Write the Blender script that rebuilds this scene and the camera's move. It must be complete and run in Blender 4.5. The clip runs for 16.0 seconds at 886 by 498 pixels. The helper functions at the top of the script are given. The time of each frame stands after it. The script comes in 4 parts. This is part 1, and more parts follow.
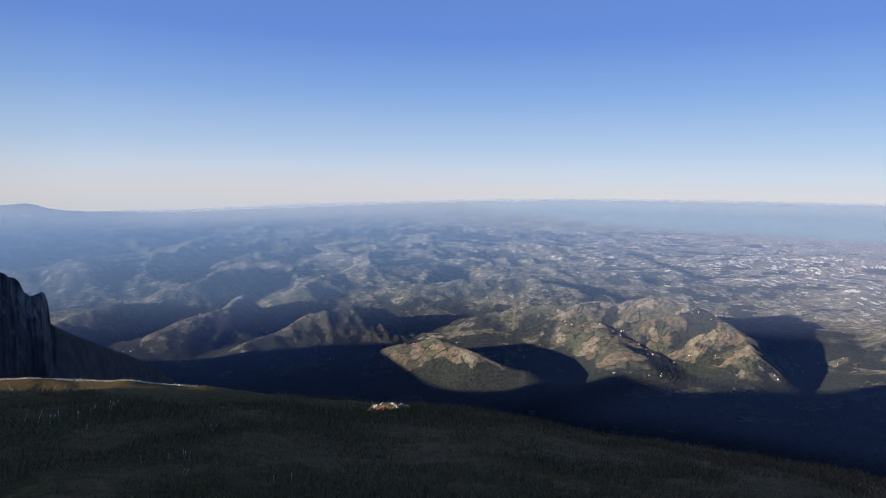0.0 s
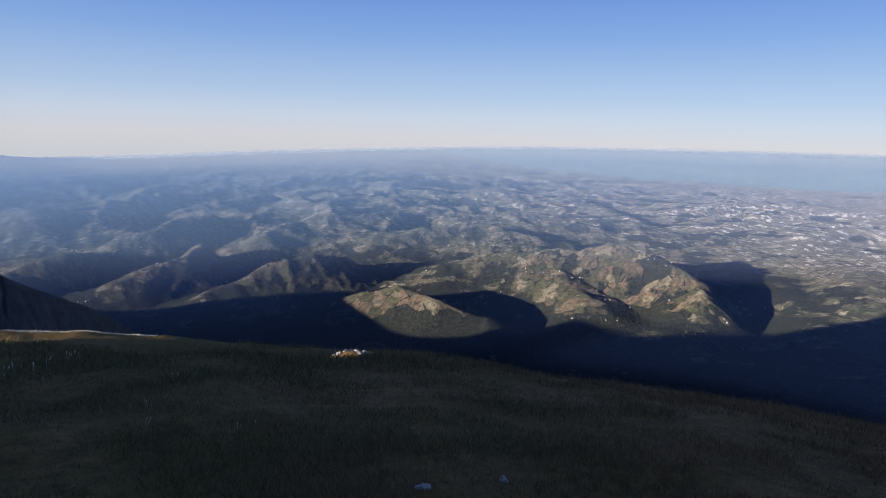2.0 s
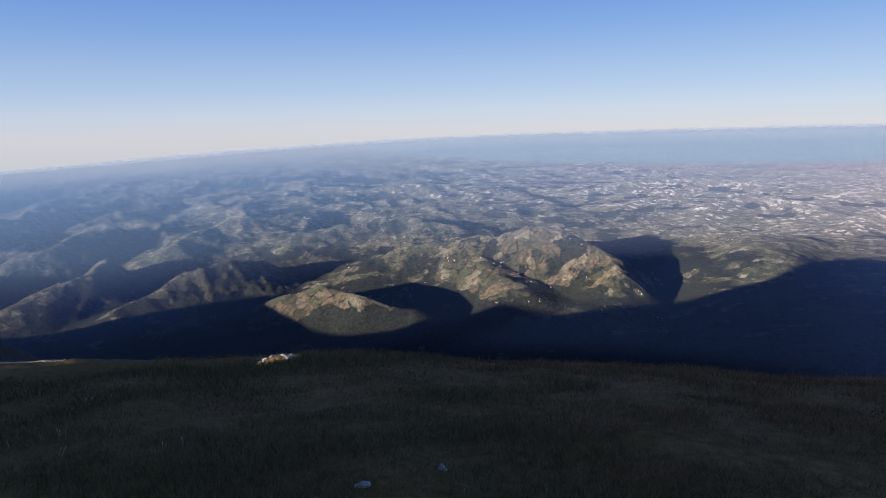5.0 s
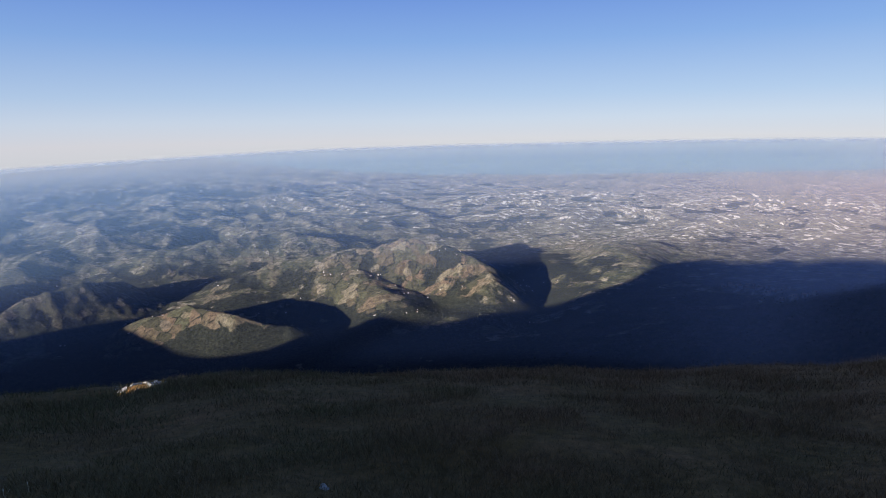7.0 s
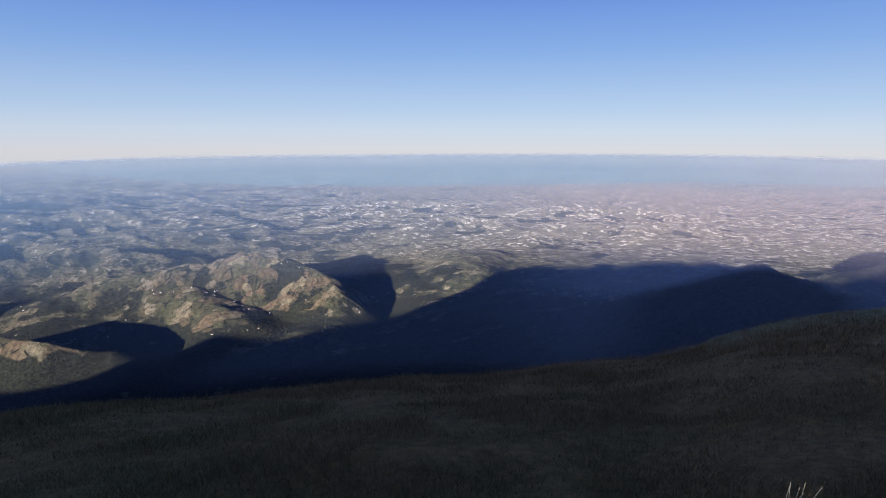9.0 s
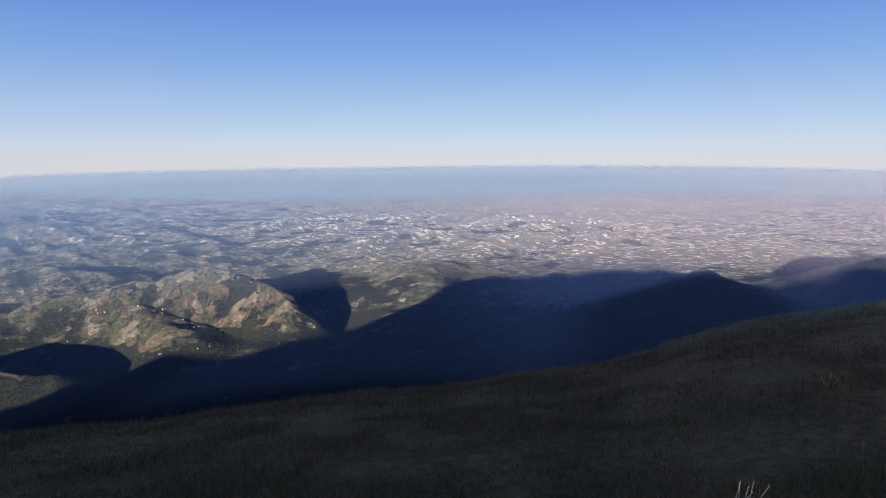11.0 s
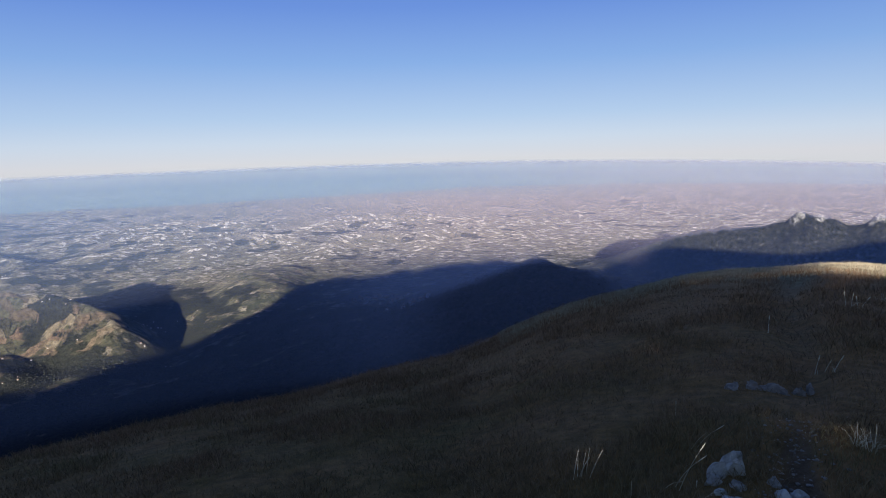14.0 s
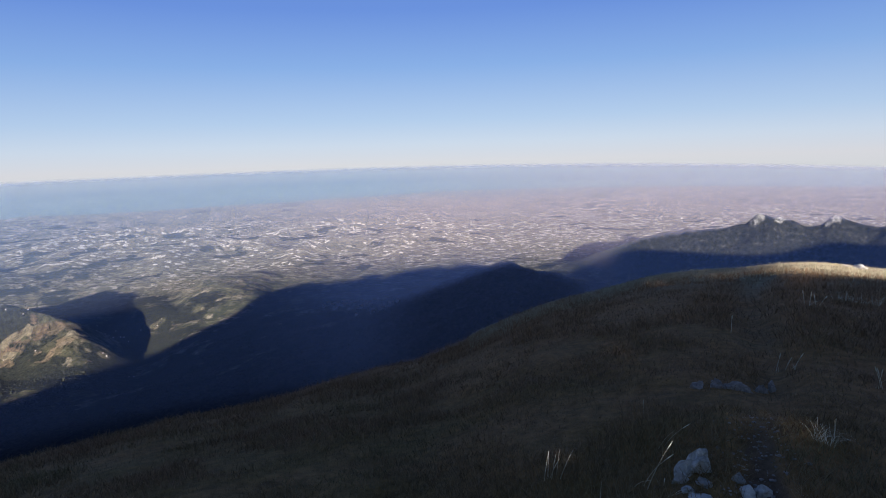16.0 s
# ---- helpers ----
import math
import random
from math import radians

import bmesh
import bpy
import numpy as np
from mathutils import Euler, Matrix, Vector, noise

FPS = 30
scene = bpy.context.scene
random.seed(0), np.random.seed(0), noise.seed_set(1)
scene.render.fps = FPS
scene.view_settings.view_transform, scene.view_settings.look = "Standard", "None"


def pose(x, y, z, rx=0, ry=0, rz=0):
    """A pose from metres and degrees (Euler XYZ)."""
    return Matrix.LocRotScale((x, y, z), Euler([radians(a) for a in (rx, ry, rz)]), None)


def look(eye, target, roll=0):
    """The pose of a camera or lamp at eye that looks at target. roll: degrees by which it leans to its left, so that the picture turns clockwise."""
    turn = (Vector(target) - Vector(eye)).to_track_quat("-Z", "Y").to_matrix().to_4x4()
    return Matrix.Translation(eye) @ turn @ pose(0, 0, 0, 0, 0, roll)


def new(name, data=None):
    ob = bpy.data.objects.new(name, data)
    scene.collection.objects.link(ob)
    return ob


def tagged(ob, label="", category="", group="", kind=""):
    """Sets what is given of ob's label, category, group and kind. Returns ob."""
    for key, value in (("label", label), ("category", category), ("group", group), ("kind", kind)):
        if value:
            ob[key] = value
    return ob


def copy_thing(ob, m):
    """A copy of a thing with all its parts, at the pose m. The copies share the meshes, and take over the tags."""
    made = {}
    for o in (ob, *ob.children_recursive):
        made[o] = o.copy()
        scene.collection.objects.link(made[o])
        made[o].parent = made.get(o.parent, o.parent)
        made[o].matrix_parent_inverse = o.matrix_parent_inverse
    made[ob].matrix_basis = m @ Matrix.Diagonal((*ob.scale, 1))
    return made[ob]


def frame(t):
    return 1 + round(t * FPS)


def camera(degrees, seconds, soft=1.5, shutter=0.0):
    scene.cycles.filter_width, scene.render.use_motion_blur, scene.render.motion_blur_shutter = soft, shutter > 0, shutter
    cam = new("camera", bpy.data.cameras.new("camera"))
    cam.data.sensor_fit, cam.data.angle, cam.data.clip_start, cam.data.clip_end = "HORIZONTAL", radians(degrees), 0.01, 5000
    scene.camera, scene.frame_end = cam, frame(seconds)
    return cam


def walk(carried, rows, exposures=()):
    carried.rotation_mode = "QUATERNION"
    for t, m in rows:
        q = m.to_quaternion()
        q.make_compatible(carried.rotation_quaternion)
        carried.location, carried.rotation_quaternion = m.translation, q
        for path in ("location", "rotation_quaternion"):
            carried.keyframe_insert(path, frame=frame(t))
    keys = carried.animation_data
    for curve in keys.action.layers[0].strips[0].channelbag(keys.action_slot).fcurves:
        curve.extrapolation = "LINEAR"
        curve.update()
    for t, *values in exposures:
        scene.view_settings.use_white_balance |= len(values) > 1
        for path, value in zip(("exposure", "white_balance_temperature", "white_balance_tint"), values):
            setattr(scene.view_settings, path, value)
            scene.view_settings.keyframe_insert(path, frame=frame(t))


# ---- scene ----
cam = camera(70.0, 16.0, soft=1.0)
EYE = 1.6
PATH = [
    (0.0, pose(0, 0, EYE, 84.03, -1.12, 0.12)),
    (0.5, pose(0, 0, EYE, 82.56, -1.58, 0.35)),
    (1.0, pose(0, 0, EYE, 80.88, -1.78, -0.24)),
    (1.5, pose(0, 0, EYE, 79.96, -1.52, -0.52)),
    (2.0, pose(0, 0, EYE, 79.41, -1.52, -3.29)),
    (2.5, pose(0, 0, EYE, 79.09, -0.47, -6.15)),
    (3.0, pose(0, 0, EYE, 78.86, -0.11, -6.14)),
    (5.5, pose(0, 0, EYE, 78.80, 1.53, -13.77)),
    (6.0, pose(0, 0, EYE, 78.94, 1.28, -16.87)),
    (6.5, pose(0, 0, EYE, 79.26, 1.19, -19.77)),
    (7.0, pose(0, 0, EYE, 79.61, 0.99, -22.36)),
    (7.5, pose(0, 0, EYE, 79.94, 0.37, -24.26)),
    (8.0, pose(0, 0, EYE, 80.32, -0.12, -27.04)),
    (8.5, pose(0, 0, EYE, 80.19, -0.07, -32.90)),
    (9.0, pose(0, 0, EYE, 80.52, -0.13, -36.42)),
    (9.5, pose(0, 0, EYE, 81.02, -0.22, -36.96)),
    (12.0, pose(0, 0, EYE, 81.64, 0.57, -46.08)),
    (12.5, pose(0, 0, EYE, 81.49, 0.54, -49.11)),
    (13.0, pose(0, 0, EYE, 81.41, 0.64, -50.40)),
    (13.5, pose(0, 0, EYE, 81.42, 1.09, -52.59)),
    (14.0, pose(0, 0, EYE, 81.30, 1.57, -55.12)),
    (14.5, pose(0, 0, EYE, 81.42, 1.66, -55.14)),
    (15.0, pose(0, 0, EYE, 81.42, 1.78, -55.84)),
    (15.5, pose(0, 0, EYE, 81.43, 1.72, -56.94)),
    (16.0, pose(0, 0, EYE, 81.60, 1.71, -57.97)),
]
walk(cam, PATH)

# ---- light ----
SHADE_TURN = radians(55)          # the shadows fall this far to the right of the first view
SUN_HIGH = radians(10)
DOWN = Vector((math.sin(SHADE_TURN), math.cos(SHADE_TURN), 0))   # along the shadows
SIDE = Vector((-DOWN.y, DOWN.x, 0))                              # across them, to the left
world = bpy.data.worlds.new("sky")
scene.world = world
world.use_nodes = True
wn, wl = world.node_tree.nodes, world.node_tree.links
wn.clear()
w_out = wn.new("ShaderNodeOutputWorld")
w_back = wn.new("ShaderNodeBackground")
w_sky = wn.new("ShaderNodeTexSky")
w_sky.sky_type = "NISHITA"
w_sky.sun_disc = False
w_sky.sun_elevation = SUN_HIGH
w_sky.sun_rotation = SHADE_TURN + math.pi
w_sky.altitude = 1900
w_sky.air_density = 1.0
w_sky.dust_density = 1.0
w_sky.ozone_density = 2.0
w_coord = wn.new("ShaderNodeTexCoord")
w_lift = wn.new("ShaderNodeVectorMath")
w_lift.operation = "ADD"
w_lift.inputs[1].default_value = (0, 0, 0.045)   # the horizon lies below eye level from this height
w_back.inputs["Strength"].default_value = 0.055
w_high = wn.new("ShaderNodeSeparateXYZ")
w_blue = wn.new("ShaderNodeValToRGB")             # the clear evening sky, pale and rosy over the horizon
w_ends = w_blue.color_ramp.elements
while len(w_ends) < 7:
    w_ends.new(0.5)
for w_end, (w_at, w_colour) in zip(w_ends, [(0.0, (0.62, 0.65, 0.74)), (0.035, (0.70, 0.68, 0.76)), (0.065, (0.62, 0.69, 0.84)), (0.10, (0.47, 0.61, 0.85)),
                                            (0.18, (0.25, 0.43, 0.82)), (0.26, (0.14, 0.28, 0.76)), (0.8, (0.05, 0.13, 0.42))]):
    w_end.position, w_end.color = w_at, (*w_colour, 1)
w_clear = wn.new("ShaderNodeBackground")
w_clear.inputs["Strength"].default_value = 0.5
w_mix = wn.new("ShaderNodeMixShader")
w_side = wn.new("ShaderNodeVectorMath")           # the warm glow of the low sun fills the sky behind
w_side.operation = "DOT_PRODUCT"
w_side.inputs[1].default_value = (-DOWN.x, -DOWN.y, 0)
w_part = wn.new("ShaderNodeMapRange")
for w_slot, w_value in (("From Min", -0.1), ("From Max", 0.75), ("To Min", 0.82), ("To Max", 0.0)):
    w_part.inputs[w_slot].default_value = w_value
wl.new(w_coord.outputs["Generated"], w_lift.inputs[0])
wl.new(w_lift.outputs[0], w_sky.inputs["Vector"])
wl.new(w_sky.outputs[0], w_back.inputs["Color"])
wl.new(w_coord.outputs["Generated"], w_side.inputs[0])
wl.new(w_side.outputs["Value"], w_part.inputs["Value"])
wl.new(w_part.outputs[0], w_mix.inputs[0])
wl.new(w_lift.outputs[0], w_high.inputs[0])
wl.new(w_high.outputs["Z"], w_blue.inputs[0])
wl.new(w_blue.outputs[0], w_clear.inputs["Color"])
wl.new(w_back.outputs[0], w_mix.inputs[1])
wl.new(w_clear.outputs[0], w_mix.inputs[2])
wl.new(w_mix.outputs[0], w_out.inputs["Surface"])

sun = new("sun", bpy.data.lights.new("sun", "SUN"))
sun.data.energy = 5.0
sun.data.angle = radians(0.6)
sun.data.color = (1.0, 0.93, 0.85)
to_sun = -DOWN * math.cos(SUN_HIGH) + Vector((0, 0, math.sin(SUN_HIGH)))
sun.matrix_world = look(to_sun * 50, (0, 0, 0))
scene.view_settings.exposure = 1.0


# ---- numbers ----
def lattice(ix, iy, seed):
    h = (ix.astype(np.int64) * 374761393 + iy.astype(np.int64) * 668265263 + seed * 974634777) & 0xFFFFFFFF
    h = ((h ^ (h >> 13)) * 1274126177) & 0xFFFFFFFF
    return ((h ^ (h >> 16)) & 0xFFFF) / 65535.0 * 2 - 1


def grain(x, y, seed=0):
    """Smooth noise between -1 and 1, one bump to a unit."""
    ix, iy = np.floor(x), np.floor(y)
    fx, fy = x - ix, y - iy
    u, v = fx * fx * (3 - 2 * fx), fy * fy * (3 - 2 * fy)
    a, b = lattice(ix, iy, seed), lattice(ix + 1, iy, seed)
    c, d = lattice(ix, iy + 1, seed), lattice(ix + 1, iy + 1, seed)
    return (a + (b - a) * u) * (1 - v) + (c + (d - c) * u) * v


def fbm(x, y, octaves, seed=0, fall=0.5):
    total, amp = np.zeros_like(x), 1.0
    for i in range(octaves):
        c, s = math.cos(0.6 * i + 0.4), math.sin(0.6 * i + 0.4)
        total += amp * grain((x * c - y * s) * 2 ** i, (x * s + y * c) * 2 ** i, seed + i)
        amp *= fall
    return total


def ridged(x, y, octaves, seed=0, fall=0.5):
    total, amp = np.zeros_like(x), 1.0
    for i in range(octaves):
        c, s = math.cos(0.7 * i + 0.2), math.sin(0.7 * i + 0.2)
        total += amp * (1 - 2 * np.abs(grain((x * c - y * s) * 2 ** i, (x * s + y * c) * 2 ** i, seed + i)))
        amp *= fall
    return total


def eroded(x, y, octaves, seed=0, wear=1.0):
    """Noise whose steep sides lose their finer bumps: worn ridges over smoother valleys."""
    total, amp, gx, gy = np.zeros_like(x), 1.0, np.zeros_like(x), np.zeros_like(x)
    for i in range(octaves):
        c, s = math.cos(0.65 * i), math.sin(0.65 * i)
        px, py = (x * c - y * s) * 2 ** i, (x * s + y * c) * 2 ** i
        ix, iy = np.floor(px), np.floor(py)
        fx, fy = px - ix, py - iy
        u, v, du, dv = fx * fx * (3 - 2 * fx), fy * fy * (3 - 2 * fy), 6 * fx * (1 - fx), 6 * fy * (1 - fy)
        p, q = lattice(ix, iy, seed + i), lattice(ix + 1, iy, seed + i)
        m, n = lattice(ix, iy + 1, seed + i), lattice(ix + 1, iy + 1, seed + i)
        gx += amp * du * ((q - p) * (1 - v) + (n - m) * v)
        gy += amp * dv * ((m - p) * (1 - u) + (n - q) * u)
        total += amp * ((p + (q - p) * u) * (1 - v) + (m + (n - m) * u) * v) / (1 + wear * (gx * gx + gy * gy))
        amp *= 0.55
    return total


def smooth(knots, at):
    """A soft curve through (place, value) knots."""
    k = np.array(sorted(knots), float)
    at = np.clip(at, k[0, 0], k[-1, 0])
    m = np.gradient(k[:, 1], k[:, 0])
    i = np.clip(np.searchsorted(k[:, 0], at) - 1, 0, len(k) - 2)
    w = k[i + 1, 0] - k[i, 0]
    t = (at - k[i, 0]) / w
    return ((1 + 2 * t) * (1 - t) ** 2 * k[i, 1] + t * (1 - t) ** 2 * w * m[i]
            + t * t * (3 - 2 * t) * k[i + 1, 1] + t * t * (t - 1) * w * m[i + 1])


# ---- materials ----
def material(name, rough=0.9):
    m = bpy.data.materials.new(name)
    m.use_nodes = True
    n, l = m.node_tree.nodes, m.node_tree.links
    b = n["Principled BSDF"]
    b.inputs["Roughness"].default_value = rough
    b.inputs["Specular IOR Level"].default_value = 0.15
    b.inputs["Diffuse Roughness"].default_value = 1.0
    return m, n, l, b


def put(n, l, kind, **sockets):
    """A node with its inputs set or linked."""
    node = n.new(kind)
    for key, value in sockets.items():
        slot = node.inputs[key.replace("_", " ")]
        if isinstance(value, bpy.types.NodeSocket):
            l.new(value, slot)
        else:
            slot.default_value = value
    return node


def ramp(n, l, fac, stops, mode="LINEAR"):
    node = n.new("ShaderNodeValToRGB")
    l.new(fac, node.inputs[0])
    e = node.color_ramp.elements
    node.color_ramp.interpolation = mode
    while len(e) < len(stops):
        e.new(0.5)
    for el, (p, c) in zip(e, stops):
        el.position, el.color = p, (*c, 1)
    return node.outputs["Color"]


def mix(n, l, fac, a, b, blend="MIX"):
    node = n.new("ShaderNodeMix")
    node.data_type = "RGBA"
    node.blend_type = blend
    for i, v in ((0, fac), (6, a), (7, b)):
        if isinstance(v, bpy.types.NodeSocket):
            l.new(v, node.inputs[i])
        else:
            node.inputs[i].default_value = v if i == 0 else (*v, 1)
    return node.outputs[2]


def maths(n, l, op, a, b=0.0, c=0.0):
    node = n.new("ShaderNodeMath")
    node.operation = op
    for i, v in enumerate((a, b, c)):
        if isinstance(v, bpy.types.NodeSocket):
            l.new(v, node.inputs[i])
        else:
            node.inputs[i].default_value = v
    return node.outputs[0]


def bump(n, l, b, height, strength, distance):
    node = put(n, l, "ShaderNodeBump", Strength=strength, Distance=distance, Height=height)
    l.new(node.outputs[0], b.inputs["Normal"])


def land_material():
    """Small fields, hedges and woods of a hill country in late summer."""
    m, n, l, b = material("farmland")
    pos = put(n, l, "ShaderNodeNewGeometry").outputs["Position"]
    flat = put(n, l, "ShaderNodeVectorMath", Vector=pos)
    flat.operation = "MULTIPLY"
    flat.inputs[1].default_value = (1, 1, 0)
    p = flat.outputs[0]
    wob = put(n, l, "ShaderNodeTexNoise", Vector=p, Scale=0.06, Detail=3.0).outputs["Color"]
    warp = put(n, l, "ShaderNodeVectorMath", Vector=wob)
    warp.operation = "MULTIPLY_ADD"
    warp.inputs[1].default_value = (10, 10, 0)
    l.new(p, warp.inputs[2])
    w = warp.outputs[0]
    cells = put(n, l, "ShaderNodeTexVoronoi", Vector=w, Scale=0.15)
    cells.distance = "MANHATTAN"
    small = put(n, l, "ShaderNodeTexVoronoi", Vector=w, Scale=0.2)
    small.distance = "MANHATTAN"
    pick = put(n, l, "ShaderNodeSeparateColor", Color=cells.outputs["Color"]).outputs[0]
    pick2 = put(n, l, "ShaderNodeSeparateColor", Color=small.outputs["Color"]).outputs[1]
    field = ramp(n, l, pick, [(0.0, (0.052, 0.054, 0.032)), (0.30, (0.078, 0.076, 0.046)), (0.55, (0.108, 0.098, 0.064)),
                              (0.72, (0.135, 0.114, 0.080)), (0.88, (0.20, 0.178, 0.138))], "CONSTANT")
    field2 = ramp(n, l, pick2, [(0.0, (0.048, 0.052, 0.030)), (0.42, (0.095, 0.090, 0.056)), (0.70, (0.145, 0.124, 0.086)),
                                (0.88, (0.22, 0.195, 0.152))], "CONSTANT")
    which = ramp(n, l, put(n, l, "ShaderNodeTexNoise", Vector=p, Scale=0.03, Detail=2.0).outputs[0], [(0.47, (0.12, 0.12, 0.12)), (0.55, (0.88, 0.88, 0.88))])
    field = mix(n, l, which, field, field2)
    broad = put(n, l, "ShaderNodeAttribute")
    broad.attribute_name = "arable"
    field = mix(n, l, maths(n, l, "MULTIPLY", put(n, l, "ShaderNodeClamp", Value=broad.outputs["Fac"]).outputs[0], 0.4), field, (0.20, 0.175, 0.145))
    open_land = put(n, l, "ShaderNodeAttribute")
    open_land.attribute_name = "tilled"
    tilth = ramp(n, l, pick, [(0.0, (0.064, 0.060, 0.036)), (0.25, (0.112, 0.088, 0.056)), (0.45, (0.084, 0.082, 0.047)),
                              (0.66, (0.146, 0.106, 0.070)), (0.86, (0.18, 0.152, 0.102))], "CONSTANT")
    field = mix(n, l, open_land.outputs["Fac"], field, tilth)
    grown = put(n, l, "ShaderNodeAttribute")
    grown.attribute_name = "woods"
    ragged = put(n, l, "ShaderNodeTexNoise", Vector=p, Scale=0.25, Detail=4.0, Roughness=0.6).outputs[0]
    wood_mask = ramp(n, l, maths(n, l, "ADD", grown.outputs["Fac"], maths(n, l, "MULTIPLY", ragged, 0.5)), [(0.84, (0, 0, 0)), (0.92, (1, 1, 1))])
    speck = put(n, l, "ShaderNodeTexNoise", Vector=p, Scale=0.9, Detail=5.0, Roughness=0.7).outputs[0]
    wood = ramp(n, l, speck, [(0.35, (0.016, 0.018, 0.012)), (0.7, (0.046, 0.047, 0.031))])
    edge = put(n, l, "ShaderNodeTexVoronoi", Vector=w, Scale=0.15)
    edge.feature = "DISTANCE_TO_EDGE"
    hedge = ramp(n, l, edge.outputs["Distance"], [(0.03, (1, 1, 1)), (0.06, (0, 0, 0))])
    hedge_on = ramp(n, l, put(n, l, "ShaderNodeTexNoise", Vector=p, Scale=0.13, Detail=2.0).outputs[0],
                    [(0.50, (0, 0, 0)), (0.60, (1, 1, 1))])
    hedge = mix(n, l, 1.0, hedge, hedge_on, "MULTIPLY")
    plough = put(n, l, "ShaderNodeAttribute")
    plough.attribute_name = "arable"
    bare = put(n, l, "ShaderNodeTexVoronoi", Vector=w, Scale=0.26)
    bare.distance = "MANHATTAN"
    lots = put(n, l, "ShaderNodeTexNoise", Vector=p, Scale=0.012, Detail=4.0, Roughness=0.6).outputs[0]
    bare_pick = put(n, l, "ShaderNodeSeparateColor", Color=bare.outputs["Color"]).outputs[2]
    bare_on = ramp(n, l, maths(n, l, "MULTIPLY_ADD", plough.outputs["Fac"], maths(n, l, "MULTIPLY_ADD", lots, 0.7, -0.2), bare_pick), [(0.998, (0, 0, 0)), (1.01, (1, 1, 1))])
    soil = mix(n, l, ramp(n, l, plough.outputs["Fac"], [(0.25, (0, 0, 0)), (0.8, (1, 1, 1))]), (0.155, 0.138, 0.110), ramp(n, l, bare_pick, [(0.5, (0.17, 0.142, 0.112)), (0.70, (0.24, 0.178, 0.130)), (0.84, (0.30, 0.268, 0.235)), (0.95, (0.42, 0.385, 0.35))]))
    field = mix(n, l, bare_on, field, soil)
    colour = mix(n, l, hedge, field, wood)
    colour = mix(n, l, wood_mask, colour, wood)
    stony = put(n, l, "ShaderNodeAttribute")
    stony.attribute_name = "rock"
    rough = put(n, l, "ShaderNodeTexNoise", Vector=pos, Scale=0.3, Detail=8.0, Roughness=0.7).outputs[0]
    scree = ramp(n, l, rough, [(0.35, (0.018, 0.020, 0.016)), (0.55, (0.036, 0.037, 0.031)), (0.72, (0.10, 0.095, 0.085))])
    colour = mix(n, l, ramp(n, l, stony.outputs["Fac"], [(0.1, (0, 0, 0)), (0.5, (1, 1, 1))]), colour, scree)
    bare_rock = ramp(n, l, rough, [(0.40, (0.07, 0.07, 0.068)), (0.60, (0.38, 0.37, 0.36))])
    colour = mix(n, l, ramp(n, l, stony.outputs["Fac"], [(0.62, (0, 0, 0)), (0.8, (1, 1, 1))]), colour, bare_rock)
    tone = put(n, l, "ShaderNodeTexNoise", Vector=p, Scale=0.45, Detail=6.0, Roughness=0.65).outputs[0]
    colour = mix(n, l, 0.8, colour, ramp(n, l, tone, [(0.36, (0.36, 0.38, 0.38)), (0.64, (1.38, 1.36, 1.34))]), "MULTIPLY")
    l.new(colour, b.inputs["Base Color"])
    bump(n, l, b, mix(n, l, wood_mask, tone, speck), 0.9, 0.9)
    return m


def grass_material():
    """Short mountain grass, dark green with brown and straw patches."""
    m, n, l, b = material("mountain_grass")
    pos = put(n, l, "ShaderNodeNewGeometry").outputs["Position"]
    big = put(n, l, "ShaderNodeTexNoise", Vector=pos, Scale=0.22, Detail=5.0, Roughness=0.6).outputs[0]
    fine = put(n, l, "ShaderNodeTexNoise", Vector=pos, Scale=7.0, Detail=6.0, Roughness=0.7).outputs[0]
    green = ramp(n, l, fine, [(0.3, (0.076, 0.045, 0.011)), (0.7, (0.228, 0.136, 0.038))])
    straw = ramp(n, l, fine, [(0.3, (0.128, 0.063, 0.022)), (0.7, (0.37, 0.186, 0.076))])
    tuft = put(n, l, "ShaderNodeTexNoise", Vector=pos, Scale=1.3, Detail=4.0, Roughness=0.65).outputs[0]
    east = put(n, l, "ShaderNodeSeparateXYZ", Vector=pos).outputs["X"]
    drier = maths(n, l, "MULTIPLY_ADD", maths(n, l, "MULTIPLY", tuft, 0.55), 1.0, maths(n, l, "MULTIPLY_ADD", big, 0.6, maths(n, l, "MULTIPLY", east, 0.016)))
    colour = mix(n, l, ramp(n, l, drier, [(0.50, (0, 0, 0)), (0.80, (1, 1, 1))]), green, straw)
    # other, paler colours where the sun reaches the crest; the shaded slope's are redder
    crest = ramp(n, l, maths(n, l, "MULTIPLY_ADD", maths(n, l, "MULTIPLY_ADD", tuft, 8.0, east), 0.02, -0.1), [(0.28, (0, 0, 0)), (0.45, (1, 1, 1))])
    lit_crest = ramp(n, l, fine, [(0.3, (0.13, 0.098, 0.055)), (0.7, (0.36, 0.29, 0.18))])
    colour = mix(n, l, crest, colour, lit_crest)
    trod = put(n, l, "ShaderNodeAttribute")
    trod.attribute_name = "path"
    earth = ramp(n, l, fine, [(0.3, (0.075, 0.042, 0.020)), (0.75, (0.21, 0.125, 0.070))])
    worn = maths(n, l, "MULTIPLY", trod.outputs["Fac"], maths(n, l, "ADD", fine, 0.5))
    colour = mix(n, l, ramp(n, l, worn, [(0.35, (0, 0, 0)), (0.6, (1, 1, 1))]), colour, earth)
    l.new(colour, b.inputs["Base Color"])
    bump(n, l, b, fine, 0.8, 0.06)
    return m


